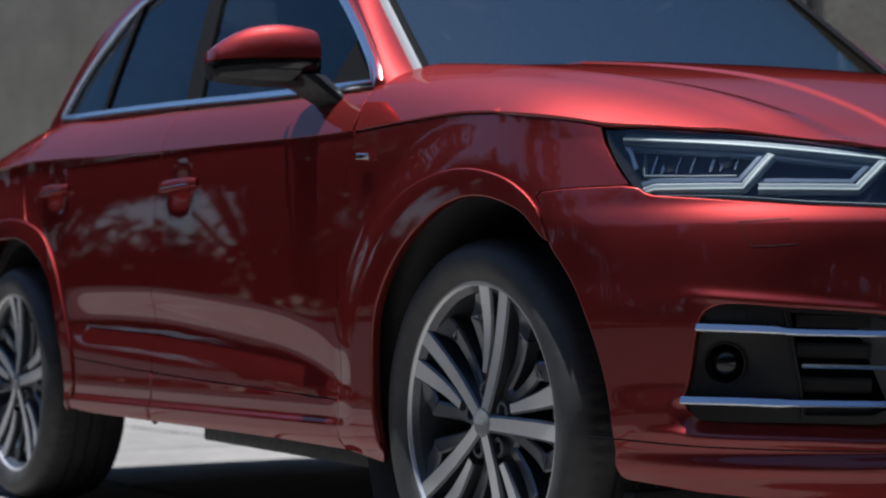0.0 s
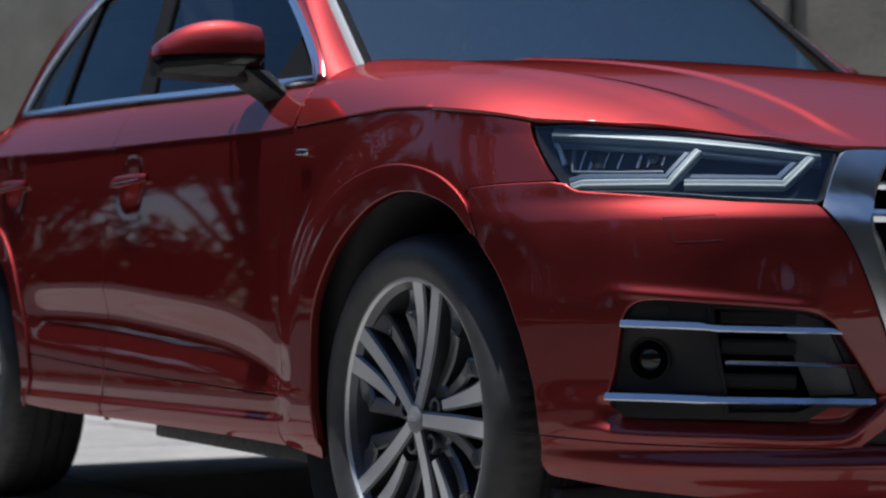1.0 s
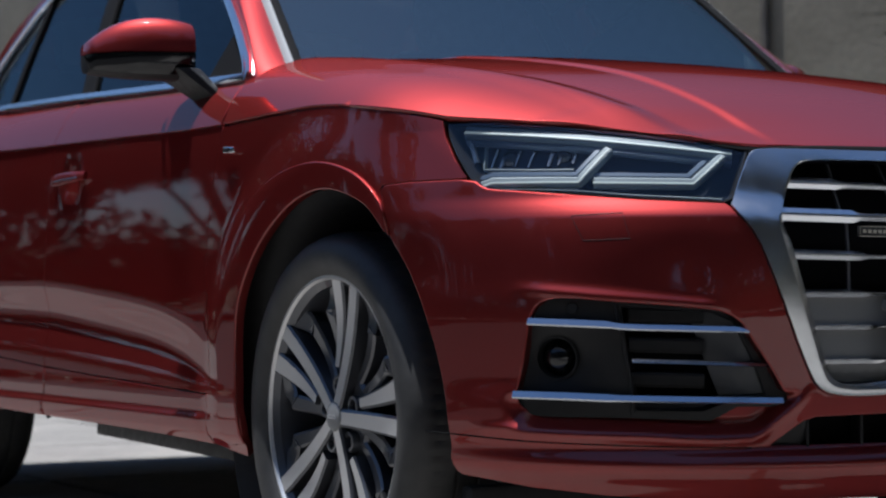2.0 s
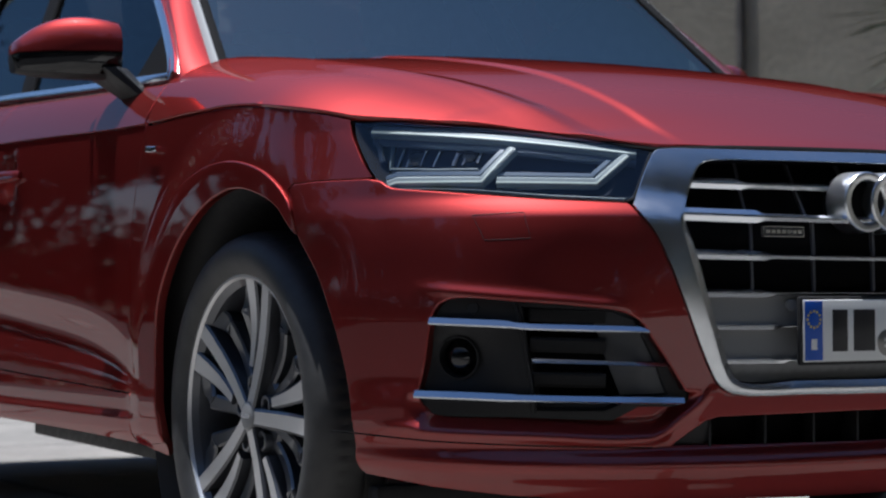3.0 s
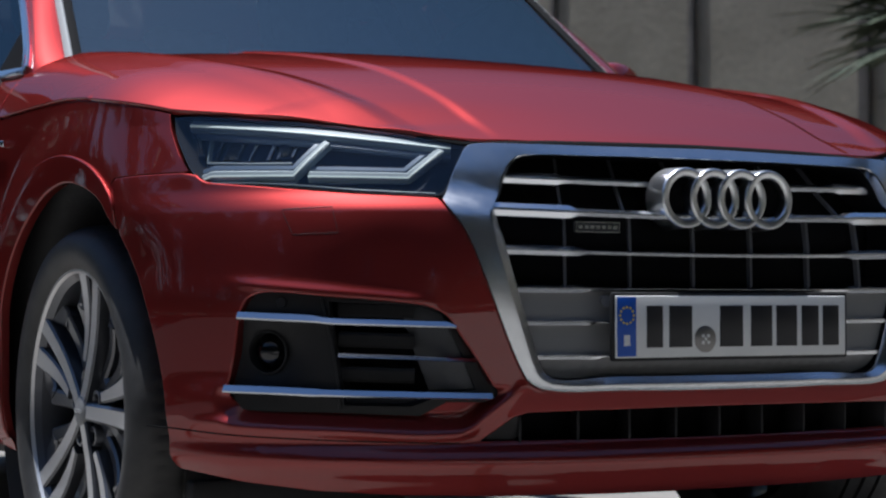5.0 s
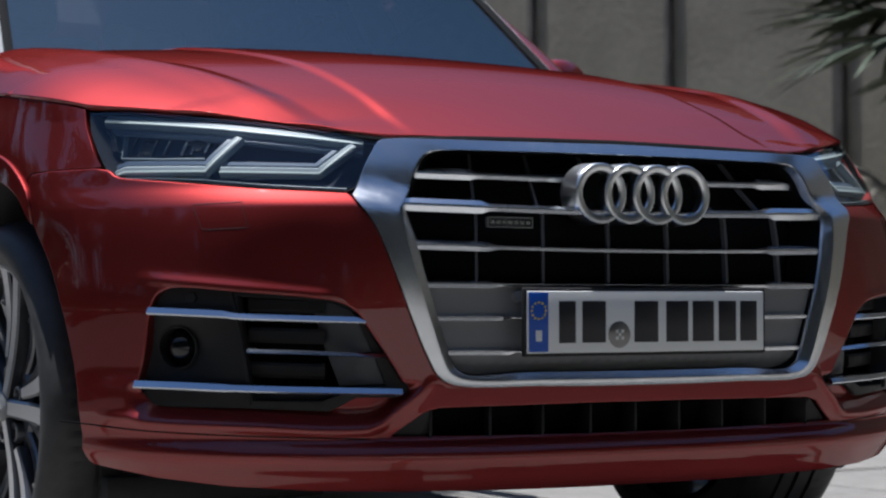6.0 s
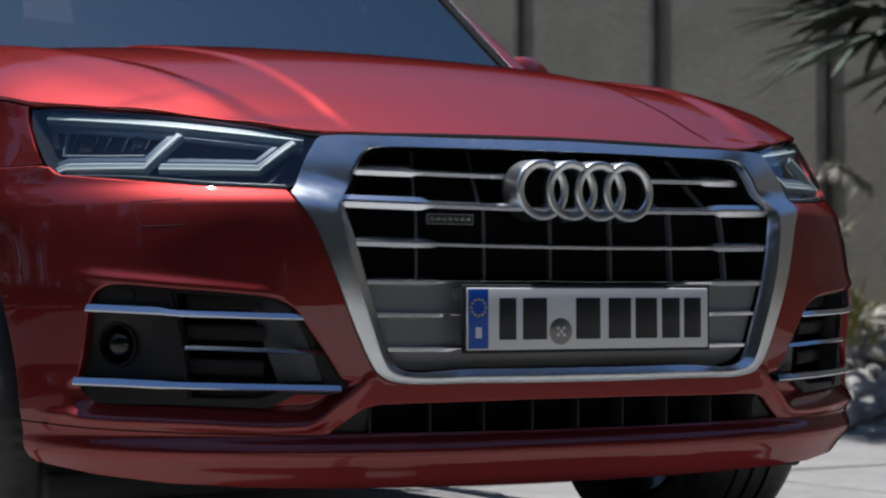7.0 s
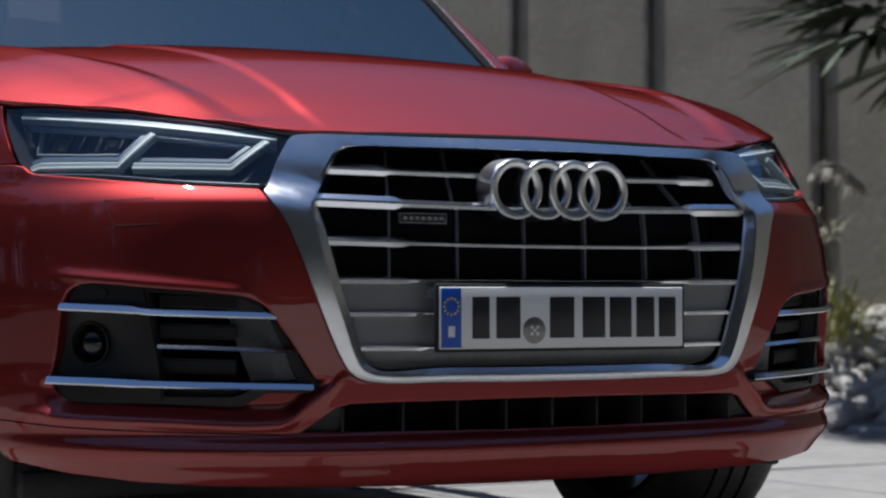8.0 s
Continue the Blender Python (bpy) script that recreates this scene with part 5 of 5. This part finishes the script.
def build_wheel():
    """Wheel about the y axis; its outer face looks to -y. The origin lies at the hub's outer face."""
    w = tagged(new("wheel"), "alloy wheel with five twin spokes and black tyre")
    w.parent = car
    bm = bmesh.new()
    R = 0.3655
    lathe(bm, [(0.272, -0.004), (0.279, -0.012), (0.288, -0.020), (0.307, -0.027), (0.325, -0.028), (0.342, -0.021), (0.353, -0.008), (0.3595, 0.006), (0.3625, 0.016), (0.3650, 0.030), (R, 0.048),
               (R, 0.064), (R - 0.008, 0.065), (R - 0.008, 0.075), (R, 0.076), (R, 0.108), (R - 0.008, 0.109), (R - 0.008, 0.120), (R, 0.121), (R, 0.152), (R - 0.008, 0.153), (R - 0.008, 0.162), (R, 0.163),
               (0.3650, 0.196), (0.3585, 0.212), (0.342, 0.232), (0.310, 0.238), (0.262, 0.220)], 240)
    for v in bm.verts:
        rad = math.hypot(v.co.x, v.co.z)
        if rad > 0.362 and (v.co.y < 0.062 or v.co.y > 0.165):
            a = math.atan2(v.co.z, v.co.x) / (2 * math.pi) * 240 + 0.01
            if int(math.floor(a)) % 3 == 0:
                v.co.x *= (rad - 0.0035) / rad
                v.co.z *= (rad - 0.0035) / rad
    part("tyre", bm, RUBBER, w, "black low-profile tyre", sharp=30)
    bm = bmesh.new()
    lathe(bm, [(0.268, 0.020), (0.270, -0.006), (0.2745, -0.012), (0.2800, -0.012), (0.2825, -0.006), (0.2825, 0.010)], 96, mat=0)
    lathe(bm, [(0.272, -0.008), (0.266, -0.002), (0.258, 0.006), (0.250, 0.050), (0.244, 0.130), (0.250, 0.225)], 96, mat=1)
    part("rim", bm, [ALLOY, DARKALLOY], w, "machined alloy rim", sharp=30)
    for k in range(5):
        a = radians(77.5 + 72 * k)
        bm = bmesh.new()
        spoke(bm, a - radians(9), 0.018, 0.026, a - radians(7.5), 0.270, 0.034, -0.002, -0.006, 0.055)
        spoke(bm, a + radians(12.5), 0.098, 0.018, a + radians(8.2), 0.270, 0.040, 0.006, -0.006, 0.050)
        part("twin_spoke", bm, [ALLOY, DARKALLOY], w, "machined twin spoke with dark sides", sharp=30)
        bm = bmesh.new()
        spoke(bm, a - radians(22), 0.078, 0.016, a - radians(25), 0.215, 0.026, 0.026, 0.012, 0.035, 1, 1)
        spoke(bm, a - radians(25), 0.208, 0.026, a - radians(17), 0.266, 0.044, 0.012, 0.006, 0.035, 1, 1)
        spoke(bm, a + radians(28), 0.078, 0.016, a + radians(25), 0.215, 0.026, 0.026, 0.012, 0.035, 1, 1)
        spoke(bm, a + radians(25), 0.208, 0.026, a + radians(17), 0.266, 0.044, 0.012, 0.006, 0.035, 1, 1)
        part("inner_blade", bm, [ALLOY, DARKALLOY], w, "dark inner blade", sharp=30)
        bm = bmesh.new()
        lathe(bm, [(0.0, 0.008), (0.007, 0.008), (0.0085, 0.010), (0.0085, 0.03)], 12)
        o = part("wheel_bolt", bm, DARKALLOY, w)
        o.matrix_world = Matrix.Translation((0.062 * math.cos(a + radians(16)), 0.010, 0.062 * math.sin(a + radians(16))))
        bm = bmesh.new()
        lathe(bm, [(0.0125, 0.02), (0.0125, 0.004), (0.0145, 0.001), (0.0195, 0.001), (0.0215, 0.005), (0.0225, 0.05)], 24)
        o = part("bolt_boss", bm, DARKALLOY, w)
        o.matrix_world = Matrix.Translation((0.062 * math.cos(a + radians(16)), 0.008, 0.062 * math.sin(a + radians(16))))
    bm = bmesh.new()
    lathe(bm, [(0.0, 0.016), (0.030, 0.016), (0.060, 0.024), (0.085, 0.026), (0.092, 0.034), (0.092, 0.07)], 48)
    part("wheel_hub", bm, DARKALLOY, w)
    bm = bmesh.new()
    lathe(bm, [(0.0, -0.006), (0.022, -0.006), (0.027, -0.004), (0.030, 0.0), (0.031, 0.02)], 40)
    cap = part("hub_cap", bm, GREYPLASTIC, w, "round hub cap")
    bm = bmesh.new()
    for k in range(4):
        box(bm, pose((k - 1.5) * 0.0085, -0.0065, 0.0), 0.0065, 0.0015, 0.008)
    part("cap_mark", bm, CHROME, cap)
    bm = bmesh.new()
    lathe(bm, [(0.06, 0.098), (0.175, 0.096), (0.176, 0.100), (0.176, 0.122), (0.10, 0.124)], 64)
    part("brake_disc", bm, DISC, w)
    bm = bmesh.new()
    box(bm, pose(0.135, 0.105, 0.075, 0, -30), 0.085, 0.07, 0.17, 0.02)
    part("brake_caliper", bm, DARKALLOY, w)
    return w


first = build_wheel()
first.matrix_basis = pose(-0.004, -0.918, 0.3640)
copy_thing(first, pose(-2.812, -0.905, 0.3640, 0, -12))
copy_thing(first, pose(-0.004, 0.918, 0.3640, 0, 24, 180))
copy_thing(first, pose(-2.812, 0.905, 0.3640, 0, 5, 180))


# ---- the place ----
def add(name, bm, mat, label, category, kind="structure", smooth=False, group=""):
    return tagged(part(name, bm, mat, None, "", smooth), label, category, group, kind)


wall_turn = 14.0
WALL_AT, WALL_WAY = Vector((-5.27, 4.45, 0)), Vector((math.cos(radians(wall_turn)), math.sin(radians(wall_turn)), 0))
FRONT = Vector((WALL_WAY.y, -WALL_WAY.x, 0))


def along(s, off=0.0, z=0.0):
    """A place s metres along the back wall, off metres in front of it."""
    return WALL_AT + WALL_WAY * s + FRONT * off + Vector((0, 0, z))


bm = bmesh.new()
bmesh.ops.create_grid(bm, x_segments=2, y_segments=2, size=400, matrix=pose(0, 0, -0.035))
ground = add("ground", bm, DARKGROUND, "wide flat ground round the paving, toned dark to dim reflections", "ground")

bm = bmesh.new()
box(bm, Matrix.Translation(along(0, -0.15, 1.7)) @ pose(0, 0, 0, 0, 0, wall_turn), 70, 0.30, 3.5, 0.0)
wall = add("wall_back", bm, WALL, "rough grey-brown wall behind the car", "wall")


def post(s, wide, deep=0.035):
    bm = bmesh.new()
    box(bm, Matrix.Translation(along(s, deep / 2 + 0.01, 1.60)) @ pose(0, 0, 0, 0, 0, wall_turn), wide, deep, 3.4, 0.01)
    o = tagged(part("post", bm, POST), "dark weathered post standing against the wall", "post", "posts along the wall")
    return o


for s, w in ((-1.0, 0.044), (0.045, 0.042), (1.17, 0.070), (2.25, 0.045), (-2.1, 0.045)):
    post(s, w)

# raised planting bed in front of the wall
bm = bmesh.new()
box(bm, Matrix.Translation(along(2.0, 0.45, -0.02)) @ pose(0, 0, 0, 0, 0, wall_turn), 40, 0.90, 0.09)
bed = add("planting_bed", bm, EARTH, "dry earth bed along the wall", "planting bed")
for k in range(26):
    bm = bmesh.new()
    box(bm, Matrix.Translation(along(-8.0 + k * 1.0, 0.96, -0.022)) @ pose(0, 0, 0, 0, 0, wall_turn), 0.99, 0.12, 0.08, 0.012)
    part("kerb_stone", bm, KERB, bed)


# ---- stones, shrubs and palm in the bed ----
def stone_mesh(seed):
    r = random.Random(seed)
    bm = bmesh.new()
    bmesh.ops.create_icosphere(bm, subdivisions=3, radius=1.0)
    off = Vector((r.uniform(-9, 9), r.uniform(-9, 9), r.uniform(-9, 9)))
    for v in bm.verts:
        n = noise.noise(v.co * 1.1 + off) * 0.35 + noise.noise(v.co * 3.0 + off) * 0.10
        v.co *= 1 + n
        v.co.z *= 0.68
    me = bpy.data.meshes.new("stone")
    for f in bm.faces:
        f.smooth = True
    bm.to_mesh(me)
    bm.free()
    me.materials.append(ROCK)
    return me


def bank(s, off):
    """Height of the rubble bank that rises towards the wall."""
    rise = step(0.75, 1.35, s) * (1 - step(3.2, 4.2, s))
    return 0.025 + rise * 0.42 * (1 - step(0.05, 0.95, off)) * (1 + 0.25 * noise.noise(Vector((s * 3, off * 3, 0))))


bm = bmesh.new()
grid = [[bm.verts.new(along(0.6 + 3.8 * i / 60, 0.98 - 0.97 * j / 20, bank(0.6 + 3.8 * i / 60, 0.98 - 0.97 * j / 20) + 0.02 * noise.noise(Vector((i * 0.7, j * 0.7, 2))) * (0 < j))) for j in range(21)] for i in range(61)]
for i in range(60):
    for j in range(20):
        bm.faces.new((grid[i][j], grid[i + 1][j], grid[i + 1][j + 1], grid[i][j + 1]))
add("earth_bank", bm, EARTH, "dry earth bank rising to the wall", "ground", "structure", True)
stones = [stone_mesh(k) for k in range(6)]
rnd = random.Random(5)
for k in range(290):
    s, off = (rnd.uniform(1.1, 2.9) if k % 4 else rnd.uniform(-0.2, 4.6)), rnd.uniform(0.10, 1.0)
    size = rnd.uniform(0.035, 0.10)
    o = new("stone", stones[k % 6])
    o.matrix_basis = Matrix.Translation(along(s, off, bank(s, off) + size * 0.30)) @ pose(0, 0, 0, rnd.uniform(-20, 20), rnd.uniform(-20, 20), rnd.uniform(0, 360)) @ Matrix.Diagonal((size, size, size, 1))
    tagged(o, "pale rounded stone lying in the bed", "stone", "stones in the bed")


def blade(bm, base, way, up, length, width, droop, n=5):
    """A narrow leaf that bends down towards its tip."""
    way, side = way.normalized(), way.cross(up).normalized()
    last = None
    for i in range(n + 1):
        t = i / n
        c = base + way * length * t - up * droop * length * t * t
        w = width * (0.55 + 0.9 * t) * (1 - t) ** 0.6 if i < n else 0.0
        a, b = bm.verts.new(c - side * w / 2), bm.verts.new(c + side * w / 2)
        if last:
            bm.faces.new((last[0], last[1], b, a))
        last = (a, b)


def shrub(seed, size, mat, count, long=0.16, wide=0.02):
    r = random.Random(seed)
    bm = bmesh.new()
    for k in range(count):
        a, e = r.uniform(0, 2 * math.pi), r.uniform(0.0, 1.45)
        d = Vector((math.cos(a) * math.cos(e), math.sin(a) * math.cos(e), math.sin(e)))
        p = d * size * r.uniform(0.35, 1.0)
        p.z = abs(p.z) * 1.1
        d = (d + Vector((r.uniform(-0.7, 0.7), r.uniform(-0.7, 0.7), r.uniform(-0.3, 0.8)))).normalized()
        blade(bm, p, d, Vector((0, 0, 1)), long * r.uniform(0.5, 1.3), wide * r.uniform(0.6, 1.4), r.uniform(0.0, 0.4), 3)
    for k in range(14):
        a = r.uniform(0, 2 * math.pi)
        tip = Vector((math.cos(a) * size * 0.7, math.sin(a) * size * 0.7, size * r.uniform(0.5, 1.1)))
        blade(bm, Vector((0, 0, 0)), tip, Vector((math.sin(a), math.cos(a), 0.2)), tip.length, 0.014, 0.0, 4)
    return bm


for k, (s, off, size, mat, n) in enumerate(((1.60, 0.42, 0.24, YELLOWLEAF, 260), (2.75, 0.45, 0.38, SHRUB, 460), (3.2, 0.55, 0.42, SHRUB, 480), (1.18, 0.30, 0.24, SHRUB, 260), (3.8, 0.5, 0.40, SHRUB, 420), (0.7, 0.4, 0.22, SHRUB, 240))):
    o = tagged(part("shrub", shrub(k, size, mat, n), mat, None, "", True), "low grey-green shrub among stones", "shrub", "shrubs in the bed")
    o.matrix_basis = Matrix.Translation(along(s, off, bank(s, off) + 0.02))


def grass_tuft(seed, high, count):
    r = random.Random(seed)
    bm = bmesh.new()
    for k in range(count):
        a = r.uniform(0, 2 * math.pi)
        d = Vector((math.cos(a) * r.uniform(0.05, 0.5), math.sin(a) * r.uniform(0.05, 0.5), 1.0))
        blade(bm, Vector((r.uniform(-0.06, 0.06), r.uniform(-0.06, 0.06), 0)), d, Vector((-math.cos(a) * 0.4, -math.sin(a) * 0.4, 1)).normalized(), high * r.uniform(0.6, 1.1), 0.012, 0.25, 5)
        if k % 3 == 0:
            tip = Vector((math.cos(a) * 0.2 * high, math.sin(a) * 0.2 * high, high * r.uniform(0.85, 1.15)))
            for q in range(14):
                e = Vector((r.uniform(-1, 1), r.uniform(-1, 1), r.uniform(-0.4, 1)))
                blade(bm, tip + e * 0.03, e, Vector((0.3, 0.2, 1)), 0.05, 0.014, 0.1, 2)
    return bm


for k, (s, off, high) in enumerate(((1.42, 0.40, 0.62), (2.45, 0.42, 0.60), (3.0, 0.5, 0.80))):
    o = tagged(part("dry_grass", grass_tuft(20 + k, high, 44), DRYSTEM, None, "", True), "pale dry flowering grass tuft", "grass", "grass tufts in the bed")
    o.matrix_basis = Matrix.Translation(along(s, off, bank(s, off)))


def plume(seed, points):
    """A feathery grass head drooping from a thin stem."""
    r = random.Random(seed)
    bm = bmesh.new()
    line = [Vector(p) for p in rounded(points, False, 10)]
    for a, b in zip(line, line[1:]):
        blade(bm, a, b - a, Vector((0, 0.3, 1)), (b - a).length * 1.3, 0.010, 0.0, 2)
    for k in range(360):
        q = r.randrange(len(line) // 2, len(line) - 1)
        d = (line[q + 1] - line[q]).normalized() + Vector((r.uniform(-0.9, 0.9), r.uniform(-0.9, 0.9), r.uniform(-0.9, 0.5)))
        blade(bm, line[q], d, Vector((0.2, 0.3, 1)), r.uniform(0.05, 0.11), 0.009, 0.3, 3)
    return bm


o = tagged(part("pampas_grass", plume(8, [tuple(along(1.44, 0.42, 0.38)), tuple(along(1.45, 0.45, 0.85)), tuple(along(1.46, 0.47, 1.08)), tuple(along(1.54, 0.49, 1.20)), tuple(along(1.66, 0.50, 1.19)), tuple(along(1.79, 0.50, 1.10))]), PLUME, None, "", True),
           "pale feathery grass plume drooping above the bank", "grass")


def palm_tree(x, y, high, fronds, seed):
    r = random.Random(seed)
    e = tagged(new("palm_tree"), "small palm with dark arching fronds and shaggy trunk", "palm tree")
    e.matrix_basis = pose(x, y, 0)
    bm = bmesh.new()
    prof = []
    for k in range(24):
        t = k / 23
        prof.append((0.10 - 0.025 * t + (0.014 if k % 2 else 0.0), high * t))
    rings = []
    for rad, z in prof:
        rings.append([bm.verts.new((rad * math.cos(a) * (1 + 0.08 * math.sin(5 * a + z * 9)), rad * math.sin(a), z)) for a in np.linspace(0, 2 * math.pi, 18, endpoint=False)])
    for i in range(23):
        for j in range(18):
            bm.faces.new((rings[i][j], rings[i][(j + 1) % 18], rings[i + 1][(j + 1) % 18], rings[i + 1][j]))
    part("trunk", bm, BARK, e)
    for k in range(fronds):
        a = 2.4 * k + r.uniform(-0.2, 0.2)
        tilt = radians(70 - 78 * (k / fronds) ** 0.8) + r.uniform(-0.1, 0.1)
        way = Vector((math.cos(a) * math.cos(tilt), math.sin(a) * math.cos(tilt), math.sin(tilt)))
        up = Vector((-math.cos(a) * math.sin(tilt), -math.sin(a) * math.sin(tilt), math.cos(tilt)))
        stem = r.uniform(0.32, 0.52)
        bm = bmesh.new()
        base = Vector((0, 0, high - 0.02 + 0.10 * (1 - k / fronds)))
        blade(bm, base, way, up, stem * 1.05, 0.022, 0.05, 4)
        side, heart = way.cross(up), base + way * stem - up * stem * 0.05
        for q in range(15):
            t = (q - 7) / 7
            d = (way * math.cos(t * 1.15) + side * math.sin(t * 1.15) + up * r.uniform(-0.06, 0.10)).normalized()
            blade(bm, heart, d, up, 0.66 * (1 - 0.25 * t * t) * r.uniform(0.9, 1.08), 0.068, r.uniform(0.08, 0.34), 5)
        part("frond", bm, PALM, e)
    return e


palm_tree(-2.66, 4.27, 1.75, 46, 3)


# ---- across the yard, out of view: a low tan wall, and trees mirrored in the paint, added to block the sky ----
def tree(seed, high, crown):
    r = random.Random(seed)
    e = tagged(new("tree"), "broad leafy tree with low boughs, out of view, added to block sky light", "tree", "trees across the yard")
    bm = bmesh.new()

    def limb(a, b, r0, r1, n=5):
        rings = []
        axis = (b - a).normalized()
        s = axis.orthogonal().normalized()
        t = axis.cross(s)
        for i in range(n + 1):
            k = i / n
            c = a.lerp(b, k) + Vector((noise.noise(a * 3 + Vector((k * 2, 0, 0))), noise.noise(b * 3 + Vector((0, k * 2, 0))), 0)) * 0.12 * k
            rad = r0 + (r1 - r0) * k
            rings.append([bm.verts.new(c + (s * math.cos(q) + t * math.sin(q)) * rad) for q in np.linspace(0, 2 * math.pi, 9, endpoint=False)])
        for i in range(n):
            for j in range(9):
                bm.faces.new((rings[i][j], rings[i][(j + 1) % 9], rings[i + 1][(j + 1) % 9], rings[i + 1][j]))

    fork = Vector((r.uniform(-0.1, 0.1), r.uniform(-0.1, 0.1), high * 0.15))
    limb(Vector((0, 0, -0.1)), fork, 0.17, 0.12)
    clumps = []
    for k in range(12):
        a = 2 * math.pi * k / 6 + r.uniform(-0.3, 0.3)
        tip = fork + Vector((math.cos(a) * crown * r.uniform(0.45, 0.85), math.sin(a) * crown * r.uniform(0.45, 0.85), high * r.uniform(-0.02, 0.72)))
        limb(fork, tip, 0.075, 0.02)
        clumps.append(tip)
    part("trunk", bm, BARK, e)
    bm = bmesh.new()
    for k in range(90):
        c = r.choice(clumps).lerp(fork + Vector((0, 0, high * 0.4)), r.uniform(-0.1, 0.7)) + Vector((r.uniform(-0.5, 0.5), r.uniform(-0.5, 0.5), r.uniform(-0.3, 0.5)))
        size = r.uniform(0.5, 0.95)
        for q in range(110):
            d = Vector((r.gauss(0, 1), r.gauss(0, 1), r.gauss(0, 0.8))).normalized()
            p = c + d * size * r.uniform(0.5, 1.0)
            blade(bm, p, Vector((r.gauss(0, 1), r.gauss(0, 1), r.gauss(-0.2, 0.6))), Vector((r.uniform(-0.4, 0.4), r.uniform(-0.4, 0.4), 1)).normalized(), r.uniform(0.20, 0.36), r.uniform(0.10, 0.17), 0.2, 2)
    for k in range(34):
        a = r.uniform(0, 2 * math.pi)
        c = Vector((math.cos(a) * crown * r.uniform(0.3, 0.9), math.sin(a) * crown * r.uniform(0.3, 0.9), r.uniform(0.5, 1.7)))
        for q in range(80):
            d = Vector((r.gauss(0, 1), r.gauss(0, 1), r.gauss(0, 0.7))).normalized()
            blade(bm, c + d * r.uniform(0.3, 0.8), Vector((r.gauss(0, 1), r.gauss(0, 1), r.gauss(0, 0.6))), Vector((r.uniform(-0.4, 0.4), r.uniform(-0.4, 0.4), 1)).normalized(), r.uniform(0.20, 0.36), r.uniform(0.10, 0.17), 0.2, 2)
    part("crown", bm, TREELEAF, e)
    return e


rnd = random.Random(11)
model = [tree(0, 7.8, 3.2), tree(1, 8.6, 3.2)]
spots = []
for start, sweep_deg, reach, count in ((-118, 192, 15.0, 14), (-114, 186, 19.0, 16), (-200, 80, 23.0, 9), (-196, 76, 27.0, 9)):
    for k in range(count):
        a = radians(start + sweep_deg * k / count + rnd.uniform(-2, 2))
        spots.append((reach * math.cos(a) + rnd.uniform(-0.8, 0.8), reach * math.sin(a) + rnd.uniform(-0.8, 0.8)))
used = set()
for k, (x, y) in enumerate(spots):
    kind = k % 2
    # trees ahead are enlarged to keep sky light off the bumper
    ahead = abs(math.atan2(y, x)) < 1.15
    m = pose(x, y, 0, 0, 0, rnd.uniform(0, 360)) @ Matrix.Scale(1.45 if ahead else 1.0, 4)
    if kind in used:
        copy_thing(model[kind], m)
    else:
        model[kind].matrix_basis = m
        used.add(kind)
for nm, m, l in (("wall_south", pose(-2, -29.0, 0.95), 70), ("wall_east", pose(30.0, 1.0, 0.95, 0, 0, 90), 60)):
    bm = bmesh.new()
    box(bm, m, l, 0.25, 1.9)
    add(nm, bm, WALL, "plain tan wall closing the yard", "wall")

# ---- unseen asphalt in front of the parking place and beside it, added to darken the paint's reflections ----
bm = bmesh.new()
box(bm, pose(-1.0, -8.95, -0.03), 60, 12.0, 0.05)
box(bm, pose(2.25, 2.6, -0.031), 1.2, 11.08, 0.05)
add("road", bm, ASPHALT, "unseen dark asphalt by the paved parking place, added to darken reflections", "road")
# unseen pale ground inferred from the grille frame's reflection, lightened to brighten it
bm = bmesh.new()
box(bm, pose(15.9, 2.6, -0.0315), 26.1, 11.08, 0.05)
add("yard", bm, PALEYARD, "unseen pale concrete yard across the road, lightened for chrome reflections", "ground")

# ---- paving slabs ----
pavement = tagged(new("pavement"), "pale concrete slabs with earth joints", "pavement", "", "structure")
rnd = random.Random(2)
SX, SY, GAP = 1.55, 1.25, 0.036
slab_meshes = []
for k in range(6):
    bm = bmesh.new()
    box(bm, pose(0, 0, -0.025), SX - GAP, SY - GAP, 0.05, 0.006)
    for v in bm.verts:
        v.co.x += noise.noise(v.co * 2 + Vector((k * 5, 0, 0))) * 0.008
        v.co.y += noise.noise(v.co * 2 + Vector((0, k * 5, 3))) * 0.008
    me = bpy.data.meshes.new("slab")
    bm.to_mesh(me)
    bm.free()
    me.materials.append(CONCRETE)
    slab_meshes.append(me)
for i in range(-9, 2):
    for j in range(-4, 5):
        p = Vector(((i + 0.5) * SX - 1.48, (j + 0.5) * SY + 2.06, 0))
        if (p - WALL_AT).dot(FRONT) < 0.5:
            continue
        o = new("slab", slab_meshes[(i * 3 + j * 5) % 6])
        o.parent = pavement
        o.matrix_basis = pose(p.x, p.y, rnd.uniform(-0.003, 0.0), rnd.uniform(-0.15, 0.15), rnd.uniform(-0.15, 0.15), rnd.choice((0, 180)))
bm = bmesh.new()
box(bm, pose(-1.48 - 3.5 * SX, 2.06 + 0.5 * SY, -0.040), 11 * SX, 9 * SY, 0.044)
add("pavement_bed", bm, JOINT, "dark sandy bed under the paving slabs", "pavement")
